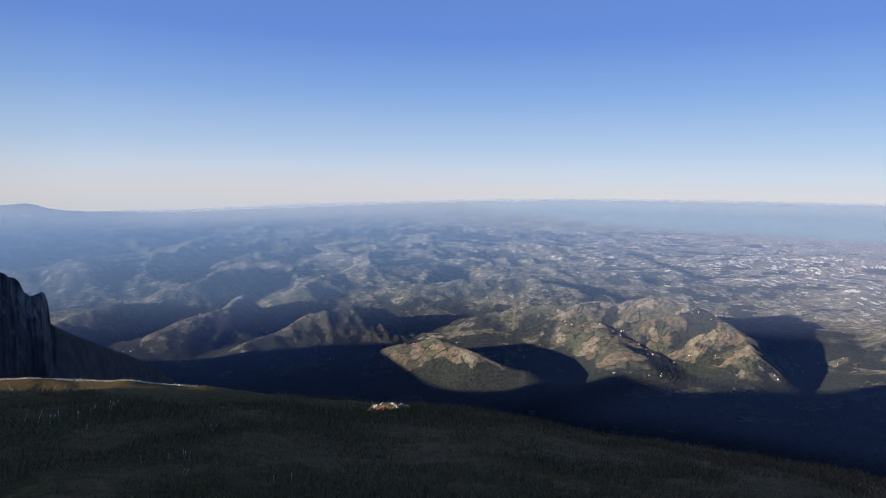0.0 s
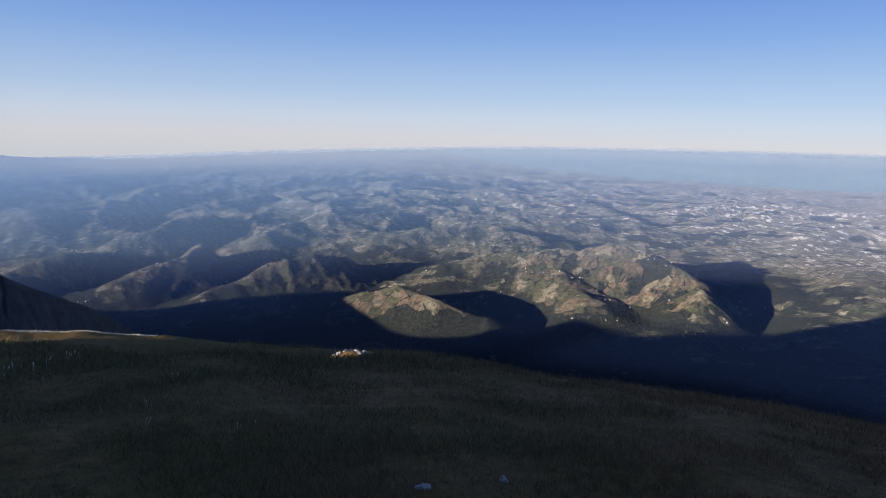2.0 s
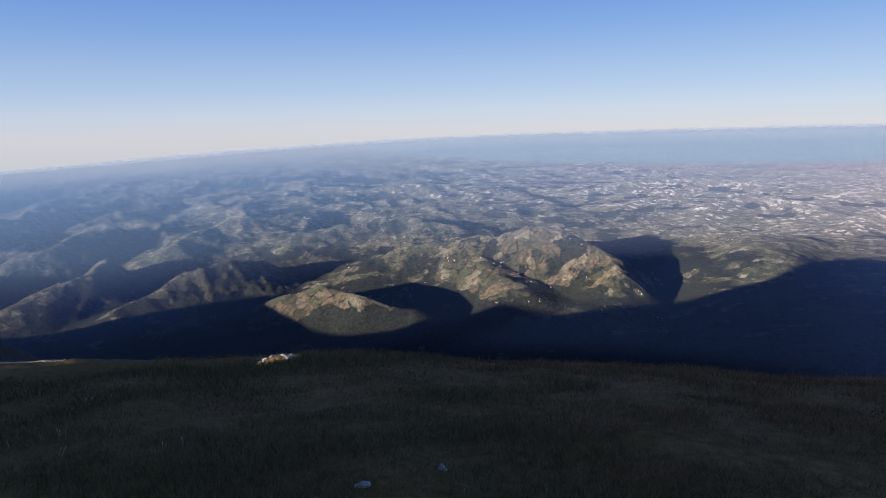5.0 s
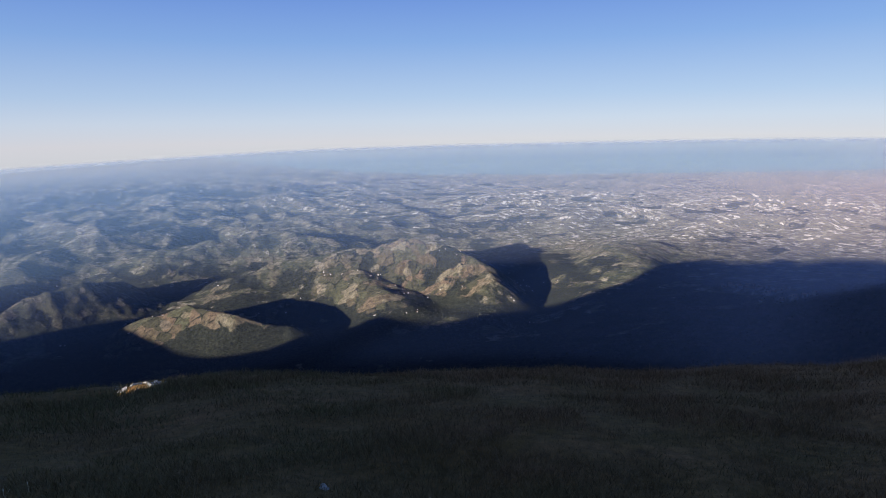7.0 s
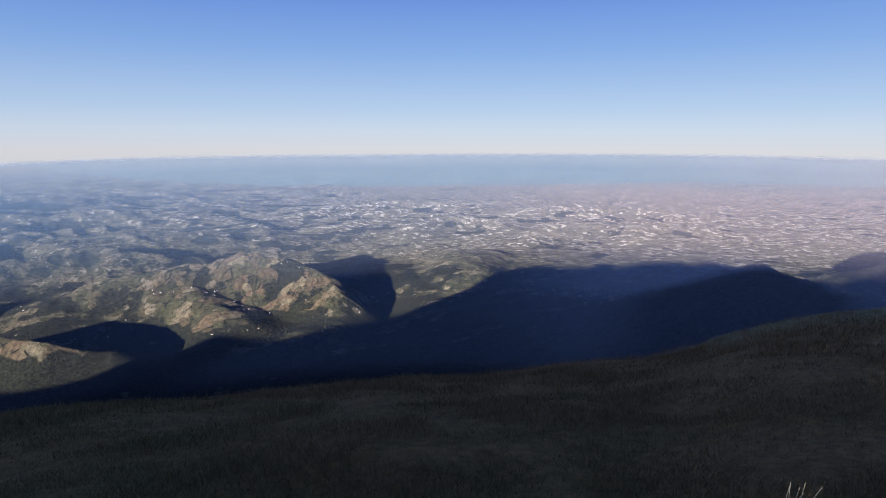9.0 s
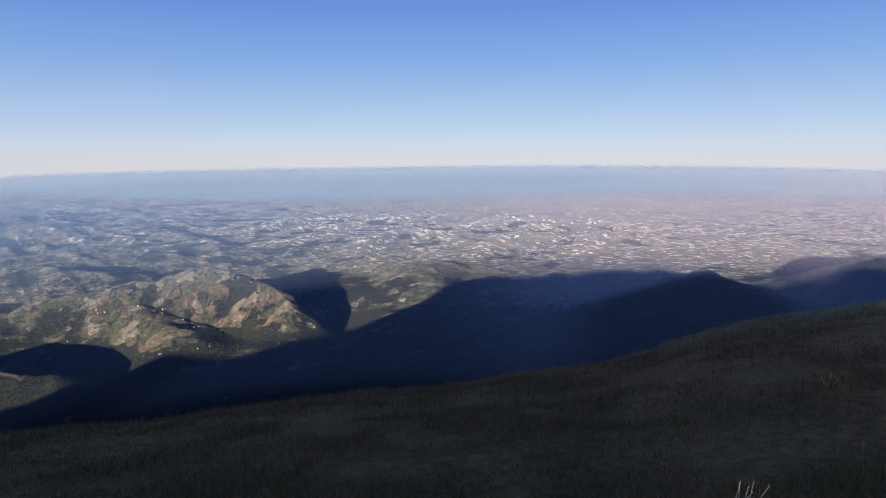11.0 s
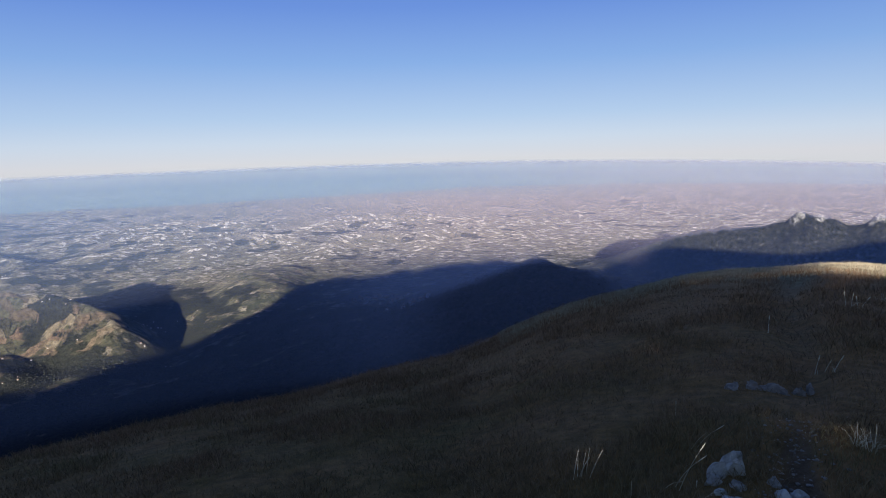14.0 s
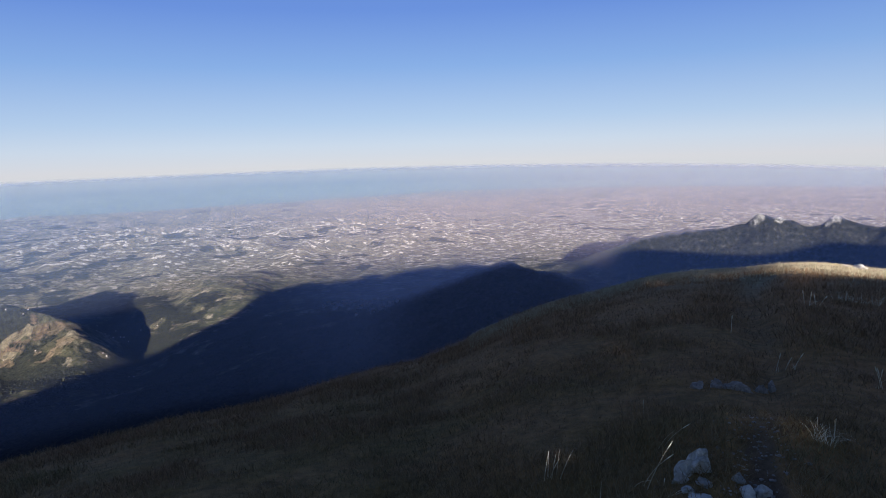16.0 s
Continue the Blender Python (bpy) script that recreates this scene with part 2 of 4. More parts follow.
def rock_material(name, low, high, scale):
    m, n, l, b = material(name)
    pos = put(n, l, "ShaderNodeNewGeometry").outputs["Position"]
    a = put(n, l, "ShaderNodeTexNoise", Vector=pos, Scale=scale, Detail=8.0, Roughness=0.68).outputs[0]
    c = put(n, l, "ShaderNodeTexVoronoi", Vector=pos, Scale=scale * 1.7)
    c.feature = "DISTANCE_TO_EDGE"
    colour = ramp(n, l, a, [(0.32, low), (0.68, high)])
    crack = ramp(n, l, c.outputs["Distance"], [(0.0, (0.62, 0.6, 0.57)), (0.05, (1, 1, 1))])
    l.new(mix(n, l, 0.6, colour, crack, "MULTIPLY"), b.inputs["Base Color"])
    bump(n, l, b, a, 0.9, 0.3 / scale)
    return m


def water_material():
    m, n, l, b = material("sea_water", 0.8)
    pos = put(n, l, "ShaderNodeNewGeometry").outputs["Position"]
    a = put(n, l, "ShaderNodeTexNoise", Vector=pos, Scale=0.004, Detail=5.0).outputs[0]
    l.new(ramp(n, l, a, [(0.3, (0.10, 0.155, 0.17)), (0.7, (0.13, 0.185, 0.20))]), b.inputs["Base Color"])
    return m


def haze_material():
    """Haze imitated by a tinted film: mostly clear, more opaque with distance and towards the ground."""
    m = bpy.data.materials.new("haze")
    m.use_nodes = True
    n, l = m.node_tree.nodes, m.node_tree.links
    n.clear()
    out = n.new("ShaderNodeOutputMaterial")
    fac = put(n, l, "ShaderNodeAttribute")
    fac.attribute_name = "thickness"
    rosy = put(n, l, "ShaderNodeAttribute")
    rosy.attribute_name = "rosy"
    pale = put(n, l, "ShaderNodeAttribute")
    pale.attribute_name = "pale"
    near = put(n, l, "ShaderNodeAttribute")                 # normals tipped from the sun near by, upright far off, to set the sheets' brightness
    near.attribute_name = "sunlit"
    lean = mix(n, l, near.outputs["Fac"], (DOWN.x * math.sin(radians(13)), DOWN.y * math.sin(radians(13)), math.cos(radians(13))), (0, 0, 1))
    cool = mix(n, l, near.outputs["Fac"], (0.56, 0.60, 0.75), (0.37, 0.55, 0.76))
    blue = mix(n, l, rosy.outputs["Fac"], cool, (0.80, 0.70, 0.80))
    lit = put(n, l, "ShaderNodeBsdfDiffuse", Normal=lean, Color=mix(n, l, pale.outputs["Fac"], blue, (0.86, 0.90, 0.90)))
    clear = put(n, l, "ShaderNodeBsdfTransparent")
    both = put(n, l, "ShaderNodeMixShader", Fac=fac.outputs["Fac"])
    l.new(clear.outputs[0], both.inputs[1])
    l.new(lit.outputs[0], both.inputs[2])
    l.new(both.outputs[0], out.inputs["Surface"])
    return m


LAND = land_material()
GRASS = grass_material()
LIME = rock_material("limestone", (0.22, 0.20, 0.185), (0.70, 0.655, 0.61), 4.0)
CLIFF = rock_material("cliff_rock", (0.022, 0.017, 0.012), (0.082, 0.062, 0.046), 0.5)
cn, cl = CLIFF.node_tree.nodes, CLIFF.node_tree.links
crag = put(cn, cl, "ShaderNodeAttribute")
crag.attribute_name = "rock"
streak = put(cn, cl, "ShaderNodeMapping", Vector=put(cn, cl, "ShaderNodeNewGeometry").outputs["Position"], Scale=(1.2, 1.2, 0.22))
veins = put(cn, cl, "ShaderNodeTexNoise", Vector=streak.outputs[0], Scale=0.8, Detail=7.0, Roughness=0.7).outputs[0]
face = ramp(cn, cl, veins, [(0.38, (0.03, 0.027, 0.025)), (0.62, (0.24, 0.22, 0.20))])
cl.new(mix(cn, cl, crag.outputs["Fac"], cn["Principled BSDF"].inputs["Base Color"].links[0].from_socket, face), cn["Principled BSDF"].inputs["Base Color"])
GREY = rock_material("grey_limestone", (0.13, 0.105, 0.092), (0.46, 0.385, 0.345), 6.0)
WATER = water_material()
HAZE = haze_material()


# ---- shapes ----
def sheet(name, x, y, z, mat, smooth_faces=True, close=False):
    """A mesh over a grid of rows and columns; close joins the last column to the first."""
    rows, cols = x.shape
    me = bpy.data.meshes.new(name)
    me.vertices.add(rows * cols)
    me.vertices.foreach_set("co", np.stack([x, y, z], -1).astype(np.float32).ravel())
    i = np.arange(rows * cols).reshape(rows, cols)
    if close:
        i = np.concatenate([i, i[:, :1]], 1)
    quads = np.stack([i[:-1, :-1], i[1:, :-1], i[1:, 1:], i[:-1, 1:]], -1).reshape(-1, 4)
    me.loops.add(quads.size)
    me.loops.foreach_set("vertex_index", quads.astype(np.int32).ravel())
    me.polygons.add(len(quads))
    me.polygons.foreach_set("loop_start", np.arange(0, quads.size, 4, dtype=np.int32))
    me.polygons.foreach_set("loop_total", np.full(len(quads), 4, np.int32))
    me.polygons.foreach_set("use_smooth", np.full(len(quads), smooth_faces, bool))
    me.update(calc_edges=True)
    me.validate()
    me.materials.append(mat)
    return new(name, me)


def polar(turn, r):
    """Metres from degrees to the left of the first view and the distance."""
    return -r * np.sin(np.radians(turn)), r * np.cos(np.radians(turn))


# ---- the far land ----
SEA = -102.0
SHORE = [(-180, 1750), (-95, 1900), (-70, 2000), (-58, 1950), (-48, 1770), (-38, 1690), (-26, 1640), (-14, 1900), (-6, 2500), (0, 4000), (20, 5200), (180, 5200)]
REACH = [(-180, 2500), (-95, 2600), (-80, 3300), (-66, 4700), (-30, 4700), (-14, 4000), (0, 3190), (10, 2580), (23, 2060), (60, 2000), (180, 2500)]
CRESTS = []


def hill(wide, *points):
    """A hill crest through points (x, y, height over the plain), with its half width."""
    CRESTS.append((points, wide))


hill(17, (-38, 357, 3), (-21, 347, 13), (-2, 340, 19), (19, 318, 16.5), (40, 308, 10))
hill(27, (5, 400, 4), (31, 413, 13), (58, 418, 19), (85, 405, 24), (110, 401, 28), (131, 393, 33), (156, 377, 29), (168, 352, 23), (167, 332, 17), (157, 312, 8))
hill(30, (92, 400, 19), (104, 352, 15), (114, 320, 6))
hill(17, (-190, 355, 3), (-161, 379, 15), (-141, 402, 19), (-136, 432, 19))
hill(22, (-199, 442, 15), (-183, 463, 21), (-173, 494, 24), (-154, 521, 24), (-130, 560, 16))
hill(19, (-112, 361, 11), (-98, 370, 17), (-86, 379, 21), (-73, 387, 23), (-60, 401, 22.5), (-42, 427, 15))
hill(22, (-101, 480, 15), (-96, 511, 19), (-81, 532, 22), (-63, 538, 23), (-35, 561, 22), (6, 602, 20))
hill(16, (-231, 359, 9), (-233, 376, 12), (-226, 391, 16), (-214, 406, 18), (-200, 425, 12))
hill(28, (-311, 518, 17), (-279, 547, 21), (-253, 602, 25), (-265, 707, 22))
hill(30, (-205, 600, 18), (-186, 632, 28), (-150, 690, 24))
hill(28, (-90, 600, 16), (-73, 626, 26), (-49, 680, 22))
hill(12, (-59, 420, 9), (-48, 424, 9))
hill(28, (-20, 490, 12), (15, 517, 20), (63, 528, 22), (105, 499, 15))
hill(50, (-300, 780, 20), (-250, 830, 26), (-180, 850, 20))
hill(42, (-150, 770, 18), (-100, 800, 26), (-30, 770, 20), (40, 710, 12))
hill(60, (-230, 960, 24), (-150, 1000, 30), (-60, 1020, 30), (80, 1080, 22))
hill(70, (-520, 900, 18), (-420, 1100, 24), (-330, 1250, 20))
hill(34, (60, 590, 14), (110, 620, 20), (170, 600, 12))
hill(40, (300, 620, 10), (360, 640, 12), (430, 610, 8))
hill(36, (190, 560, 8), (230, 600, 13), (250, 660, 8))
hill(22, (345, 535, 4), (385, 570, 9), (430, 585, 12), (475, 570, 12), (470, 515, 7))
hill(20, (425, 440, 4), (465, 470, 9), (510, 485, 12), (552, 470, 11), (570, 425, 5))
hill(20, (520, 395, 5), (560, 420, 10), (592, 437, 12), (640, 418, 9), (670, 380, 4))
hill(30, (375, 800, 8), (450, 830, 14), (530, 800, 14), (600, 740, 8))
hill(26, (330, 690, 6), (385, 720, 12), (440, 700, 11), (500, 660, 5))
hill(30, (600, 640, 6), (670, 620, 13), (740, 560, 12), (780, 500, 5))
TABLE = [(255, 306, 8), (277, 342, 12), (306, 386, 13), (334, 405, 10)]            # the wooded tableland beyond the gorge
MOUND = [(262, 130, 48), (269, 133, 48.5)]          # the dark wooded shoulder of the mountain
RIDGE = [(469, 186, 8), (483, 147, 27), (489, 127, 33), (493, 108, 37.6), (497, 89.5, 40), (500, 71, 43.4), (502, 56, 47.3), (502.5, 49, 49.5), (503, 44, 50),
         (503.6, 37, 50.3), (504, 27, 49.8), (504.6, 20.6, 47), (505, 11, 46.4), (505, 3.5, 48), (505, -4, 48.5), (503, -18, 46), (480, -60, 52), (470, -126, 65), (470, -260, 80)]


def crest(x, y, points, wide, round_=1.6):
    best = np.zeros_like(x)
    for (x0, y0, h0), (x1, y1, h1) in zip(points[:-1], points[1:]):
        dx, dy = x1 - x0, y1 - y0
        t = np.clip(((x - x0) * dx + (y - y0) * dy) / (dx * dx + dy * dy), 0, 1)
        d = np.hypot(x - x0 - t * dx, y - y0 - t * dy) / wide
        best = np.maximum(best, (h0 + (h1 - h0) * t) * np.exp(-d ** round_))
    return best


def land_height(x, y):
    r = np.hypot(x, y)
    turn = np.degrees(np.arctan2(-x, y))
    wx = x + 4 * fbm(x / 60, y / 60, 3, 40)
    wy = y + 4 * fbm(x / 60, y / 60, 3, 50)
    z = -99.5 + 2.5 * fbm(x / 400, y / 400, 3, 3) - 3.0 * np.clip((480 - r) / 100, 0, 1)
    rough = np.interp(turn, [-100, -60, -45, -30, -10, 40], [0.10, 0.12, 0.17, 0.42, 0.9, 1.0]) * np.clip((r - 250) / 350, 0.12, 1)
    z -= 7.0 * np.exp(-((x - 72) / 42) ** 2 - ((y - 350) / 26) ** 2)
    hills = np.zeros_like(x)
    for points, wide in CRESTS:
        hills = np.maximum(hills, crest(wx, wy, points, wide))
    far_ridge = crest(x, y, RIDGE, 40, 1.15)
    hills = np.maximum(hills, np.maximum(far_ridge, crest(x, y, MOUND, 112, 1.2)))
    hills = np.maximum(hills, crest(wx, wy, TABLE, 33, 3.0))
    along, aside = 0.515 * x + 0.857 * y, 0.857 * x - 0.515 * y                      # the gorge between the great hill and the tableland
    z -= 9 * np.exp(-(aside / 19) ** 2) * np.clip((along - 285) / 30, 0, 1) * np.clip((475 - along) / 60, 0, 1) + 3 * np.exp(-((x + 95) / 60) ** 2 - ((y - 368) / 22) ** 2)
    z += rough * np.clip(1.15 - hills / 16, 0.1, 1) * (8.0 * eroded(wx / 95, wy / 95, 7, 11, 0.7) + 2.5 * ridged(wx / 170, wy / 170, 3, 15) + 3.0)
    z += hills + np.minimum(np.where(far_ridge < hills, hills, 0), 22) * (0.10 * eroded(x / 19, y / 19, 5, 21, 0.5) + 0.06 * ridged(x / 38, y / 38, 3, 25))
    side = np.clip((turn + 22) / 14, 0, 1) * np.clip((r - 440) / 140, 0, 1) * np.clip((1600 - r) / 600, 0, 1) * np.clip(1.1 - hills / 22, 0.2, 1)
    z += side * (11 * ridged((wx + 0.25 * wy) / 105, wy / 290, 3, 151, 0.45) + 5 * eroded(wx / 60, wy / 60, 6, 155, 0.6) + 3)
    z += 0.35 * (0.2 + 0.8 * rough) * fbm(x / 14, y / 14, 4, 61) + np.clip((r - 380) / 300, 0, 1) * (0.9 * rough * ridged(wx / 48, wy / 48, 3, 131) + 0.5 * rough * ridged(wx / 70, wy / 70, 3, 141))
    z += np.minimum(far_ridge, 40) * 0.045 * (ridged(x / 30, y / 30, 4, 171) - 0.6)
    z += 5.5 * np.clip(1 - np.hypot(x - 502.5, y - 49) / 8, 0, 1) + 4 * np.clip(1 - np.hypot(x - 505, y - 3.5) / 8, 0, 1)     # two rocky peaks
    z += np.clip((r - 290) / 80, 0, 1) * np.clip((1200 - r) / 400, 0, 1) * (0.12 + 0.88 * rough) * (0.9 * ridged(wx / 22, wy / 22, 3, 181) + 0.55 * ridged(wx / 11, wy / 15, 3, 231))
    z = np.where((r > 500) & (turn > -60) & (z > -66), -66 + (z + 66) * 0.3, z)
    reach = smooth(REACH, turn)
    z -= np.clip((r / reach - 0.55) / 0.4, 0, 1) * np.clip((turn + 14) / 8, 0, 1) * np.maximum(0, z + 101)
    shore = smooth(SHORE, turn) * (1 + 0.03 * fbm(x / 120, y / 120, 3, 71))
    z = np.where(r > shore - 250, z + (SEA - 4 - z) * np.clip((r - shore + 250) / 270, 0, 1) ** 1.5, z)
    return z


def woodland(x, y, z):
    """How wooded the land is, 0 to 1: thick at the mountain's foot and on steep ground, thin over the far plain."""
    r = np.hypot(x, y)
    cover = 0.50 + 0.46 * fbm(x / 26, y / 26, 4, 101, 0.65)
    cover += 0.30 * np.clip((-94 - z) / 4, 0, 1) * np.clip((480 - r) / 90, 0, 1)
    cover += 0.15 * np.clip((350 - r) / 40, 0, 1) * np.maximum(np.clip((-94 - z) / 4, 0, 1), np.clip((-24 - np.degrees(np.arctan2(-x, y))) / 6, 0, 1))
    cover += 0.25 * np.clip((338 - r) / 22, 0, 1) * np.clip((-9 - np.degrees(np.arctan2(-x, y))) / 3, 0, 1)
    cover -= 0.32 * np.clip((z + 92) / 7, 0, 1) * np.clip((np.degrees(np.arctan2(-x, y)) + 8) / 8, 0, 1) * np.clip((800 - r) / 100, 0, 1)
    cover -= np.interp(r, [450, 800, 1400], [0.0, 0.06, 0.12]) + 0.22 * np.clip((-22 - np.degrees(np.arctan2(-x, y))) / 12, 0, 1) * np.clip((r - 440) / 80, 0, 1)
    cover += 0.10 * np.clip((np.degrees(np.arctan2(-x, y)) + 8) / 12, 0, 1) * np.clip((r - 390) / 60, 0, 1)
    cover -= 0.05 * np.exp(-((x - 275) / 40) ** 2 - ((y - 350) / 50) ** 2)          # the wooded tableland
    cover += 0.35 * np.exp(-((x - 150) / 60) ** 2 - ((y - 318) / 14) ** 2)          # woods along the foot of the great hill
    cover += 0.35 * np.exp(-((x - 24) / 26) ** 2 - ((y - 312) / 13) ** 2)
    cover -= 0.10 * np.exp(-((x - 115) / 55) ** 2 - ((y - 372) / 32) ** 2)          # its open fields
    cover -= 0.55 * np.exp(-((x - 2) / 30) ** 2 - ((y - 336) / 16) ** 2)
    cover += 0.7 * np.exp(-((x - 280) / 95) ** 2 - ((y - 140) / 90) ** 2)            # the shoulder of the mountain
    cover -= 0.9 * np.exp(-((x - 271) / 20) ** 2 - ((y - 232) / 16) ** 2)             # the village in the valley
    cover -= 0.7 * np.exp(-((x - 251) / 12) ** 2 - ((y - 210) / 12) ** 2)
    cover += 0.4 * np.exp(-((x - 460) / 40) ** 2 - ((y - 60) / 130) ** 2)            # scrub on the ridge beyond
    return np.clip(cover, 0, 1)


STEP = 0.12
LAND_TURN = np.arange(40, -99.05, -STEP)
LAND_DOWN = np.concatenate([np.linspace(-58, -25, 12), np.linspace(-24.5, -17.1, 80), np.linspace(-17, -5, 235), np.linspace(-4.95, -1.15, 165)])
LAND_AWAY = 100.0 / np.tan(np.radians(-LAND_DOWN))


def spread(z, rows, cols):
    """Each value's mean over a block of neighbours."""
    for axis, half in ((0, rows), (1, cols)):
        wide = np.concatenate([np.repeat(z.take([0], axis), half + 1, axis), z, np.repeat(z.take([-1], axis), half, axis)], axis)
        run = np.cumsum(wide, axis)
        size = z.shape[axis]
        z = (run.take(range(2 * half + 1, 2 * half + 1 + size), axis) - run.take(range(0, size), axis)) / (2 * half + 1)
    return z


def build_land():
    turn = np.concatenate([LAND_TURN, np.arange(-101, -319, -3.0)])
    t, r = np.meshgrid(np.where(turn < -180, turn + 360, turn), LAND_AWAY)
    r = np.minimum(r, smooth(REACH, t) * (1 - 0.0004 * (LAND_DOWN[:, None] < -1.5)))
    x, y = polar(t, r)
    z = land_height(x, y)
    ob = tagged(sheet("ground", x, y, z, LAND, close=True),
                "hilly farmland with small fields, hedges and woods", "farmland", kind="structure")
    swell = z - spread(z, 4, 13)                         # crests stand over their surroundings, gullies lie under them
    grown = np.clip(woodland(x, y, z) - 0.24 * np.clip(swell / 0.9, -1, 1), 0, 1)
    arable = np.interp(r, [440, 580, 1000], [0.0, 0.5, 1.0]) * np.interp(t, [-50, -30, -10, 30], [1.4, 1.05, 0.5, 0.18]) + 0.25 * np.clip(swell, -1, 1) * np.clip((r - 430) / 70, 0, 1)
    arable *= 1 - 0.9 * np.exp(-((x - 288) / 60) ** 4 - ((y - 352) / 55) ** 4)
    arable += 7 * np.exp(-((r - smooth(SHORE, t) + 70) / 34) ** 2) * np.clip(0.5 + fbm(t / 5, t * 0, 2, 77), 0, 1) * np.clip((-36 - t) / 6, 0, 1)      # pale beaches
    rock = 0.55 * np.clip(crest(x, y, RIDGE, 40, 1.15) / 8 - 0.6 + 0.5 * fbm(x / 12, y / 12, 3, 191), 0, 1)
    for px, py, wide in ((502.5, 50, 5), (504, 36, 3), (505, 3.5, 5)):
        rock += 0.45 * np.clip(1.4 - np.hypot(x - px, y - py) / wide + 0.5 * fbm(x / 4, y / 4, 3, 195), 0, 1) * np.clip((z + 60) / 6, 0, 1)
    tilled = np.exp(-((x - 125) / 55) ** 2 - ((y - 355) / 38) ** 2) + np.exp(-((x + 2) / 34) ** 2 - ((y - 334) / 20) ** 2)
    for name, values in (("woods", grown), ("arable", arable), ("tilled", np.clip(1.3 * tilled, 0, 1)), ("rock", np.clip(rock, 0, 1))):
        mark = ob.data.attributes.new(name, "FLOAT", "POINT")
        mark.data.foreach_set("value", values.astype(np.float32).ravel())
    return z, grown


LAND_Z, LAND_WOODS = build_land()


def on_land(turn, r):
    """The land's height and woods at that turn and distance, between its grid's points."""
    c = np.clip((40 - turn) / STEP, 0, len(LAND_TURN) - 2)
    k = np.clip(np.searchsorted(LAND_AWAY, r) - 1, 0, len(LAND_AWAY) - 2)
    i = c.astype(int)
    a, b = c - i, (r - LAND_AWAY[k]) / (LAND_AWAY[k + 1] - LAND_AWAY[k])
    return [(g[k, i] * (1 - a) + g[k, i + 1] * a) * (1 - b) + (g[k + 1, i] * (1 - a) + g[k + 1, i + 1] * a) * b for g in (LAND_Z, LAND_WOODS)]


SKYLINE = [(40, -2.8), (23, -2.75), (10, -2.2), (0, -1.8), (-10, -1.45), (-20, -1.3), (-30, -1.205), (-66, -1.205), (-76, -1.4), (-85, -1.7), (-95, -2.1), (-180, -2.1)]
t, k = np.meshgrid(np.linspace(6, -180, 160), np.linspace(0, 1, 8))
outer = (EYE - SEA) / np.tan(np.radians(-smooth(SKYLINE, t)))
inner = np.minimum(smooth(SHORE, t) * 0.97 - 40, outer * 0.97)
r = inner + (outer - inner) * k
x, y = polar(t, r)
tagged(sheet("water", x, y, np.full_like(x, SEA), WATER), "calm blue sea under the horizon", "sea", kind="structure")

# haze over the land and the shore, imitated with tinted see-through sheets
PEAK = [(60, -2.75), (44, -2.62), (38, -2.45), (35.6, -2.33), (34.6, -2.26), (34.0, -2.18), (33.6, -2.14), (33.1, -2.19), (32.5, -2.36), (31.9, -2.55), (31.5, -2.60), (31.0, -2.67), (30.0, -2.75), (28.0, -2.78)]
HAZE_RIM = [(70, -2.75)] + PEAK + [p for p in SKYLINE if p[0] < 25]


HAZE_LAYERS = 6


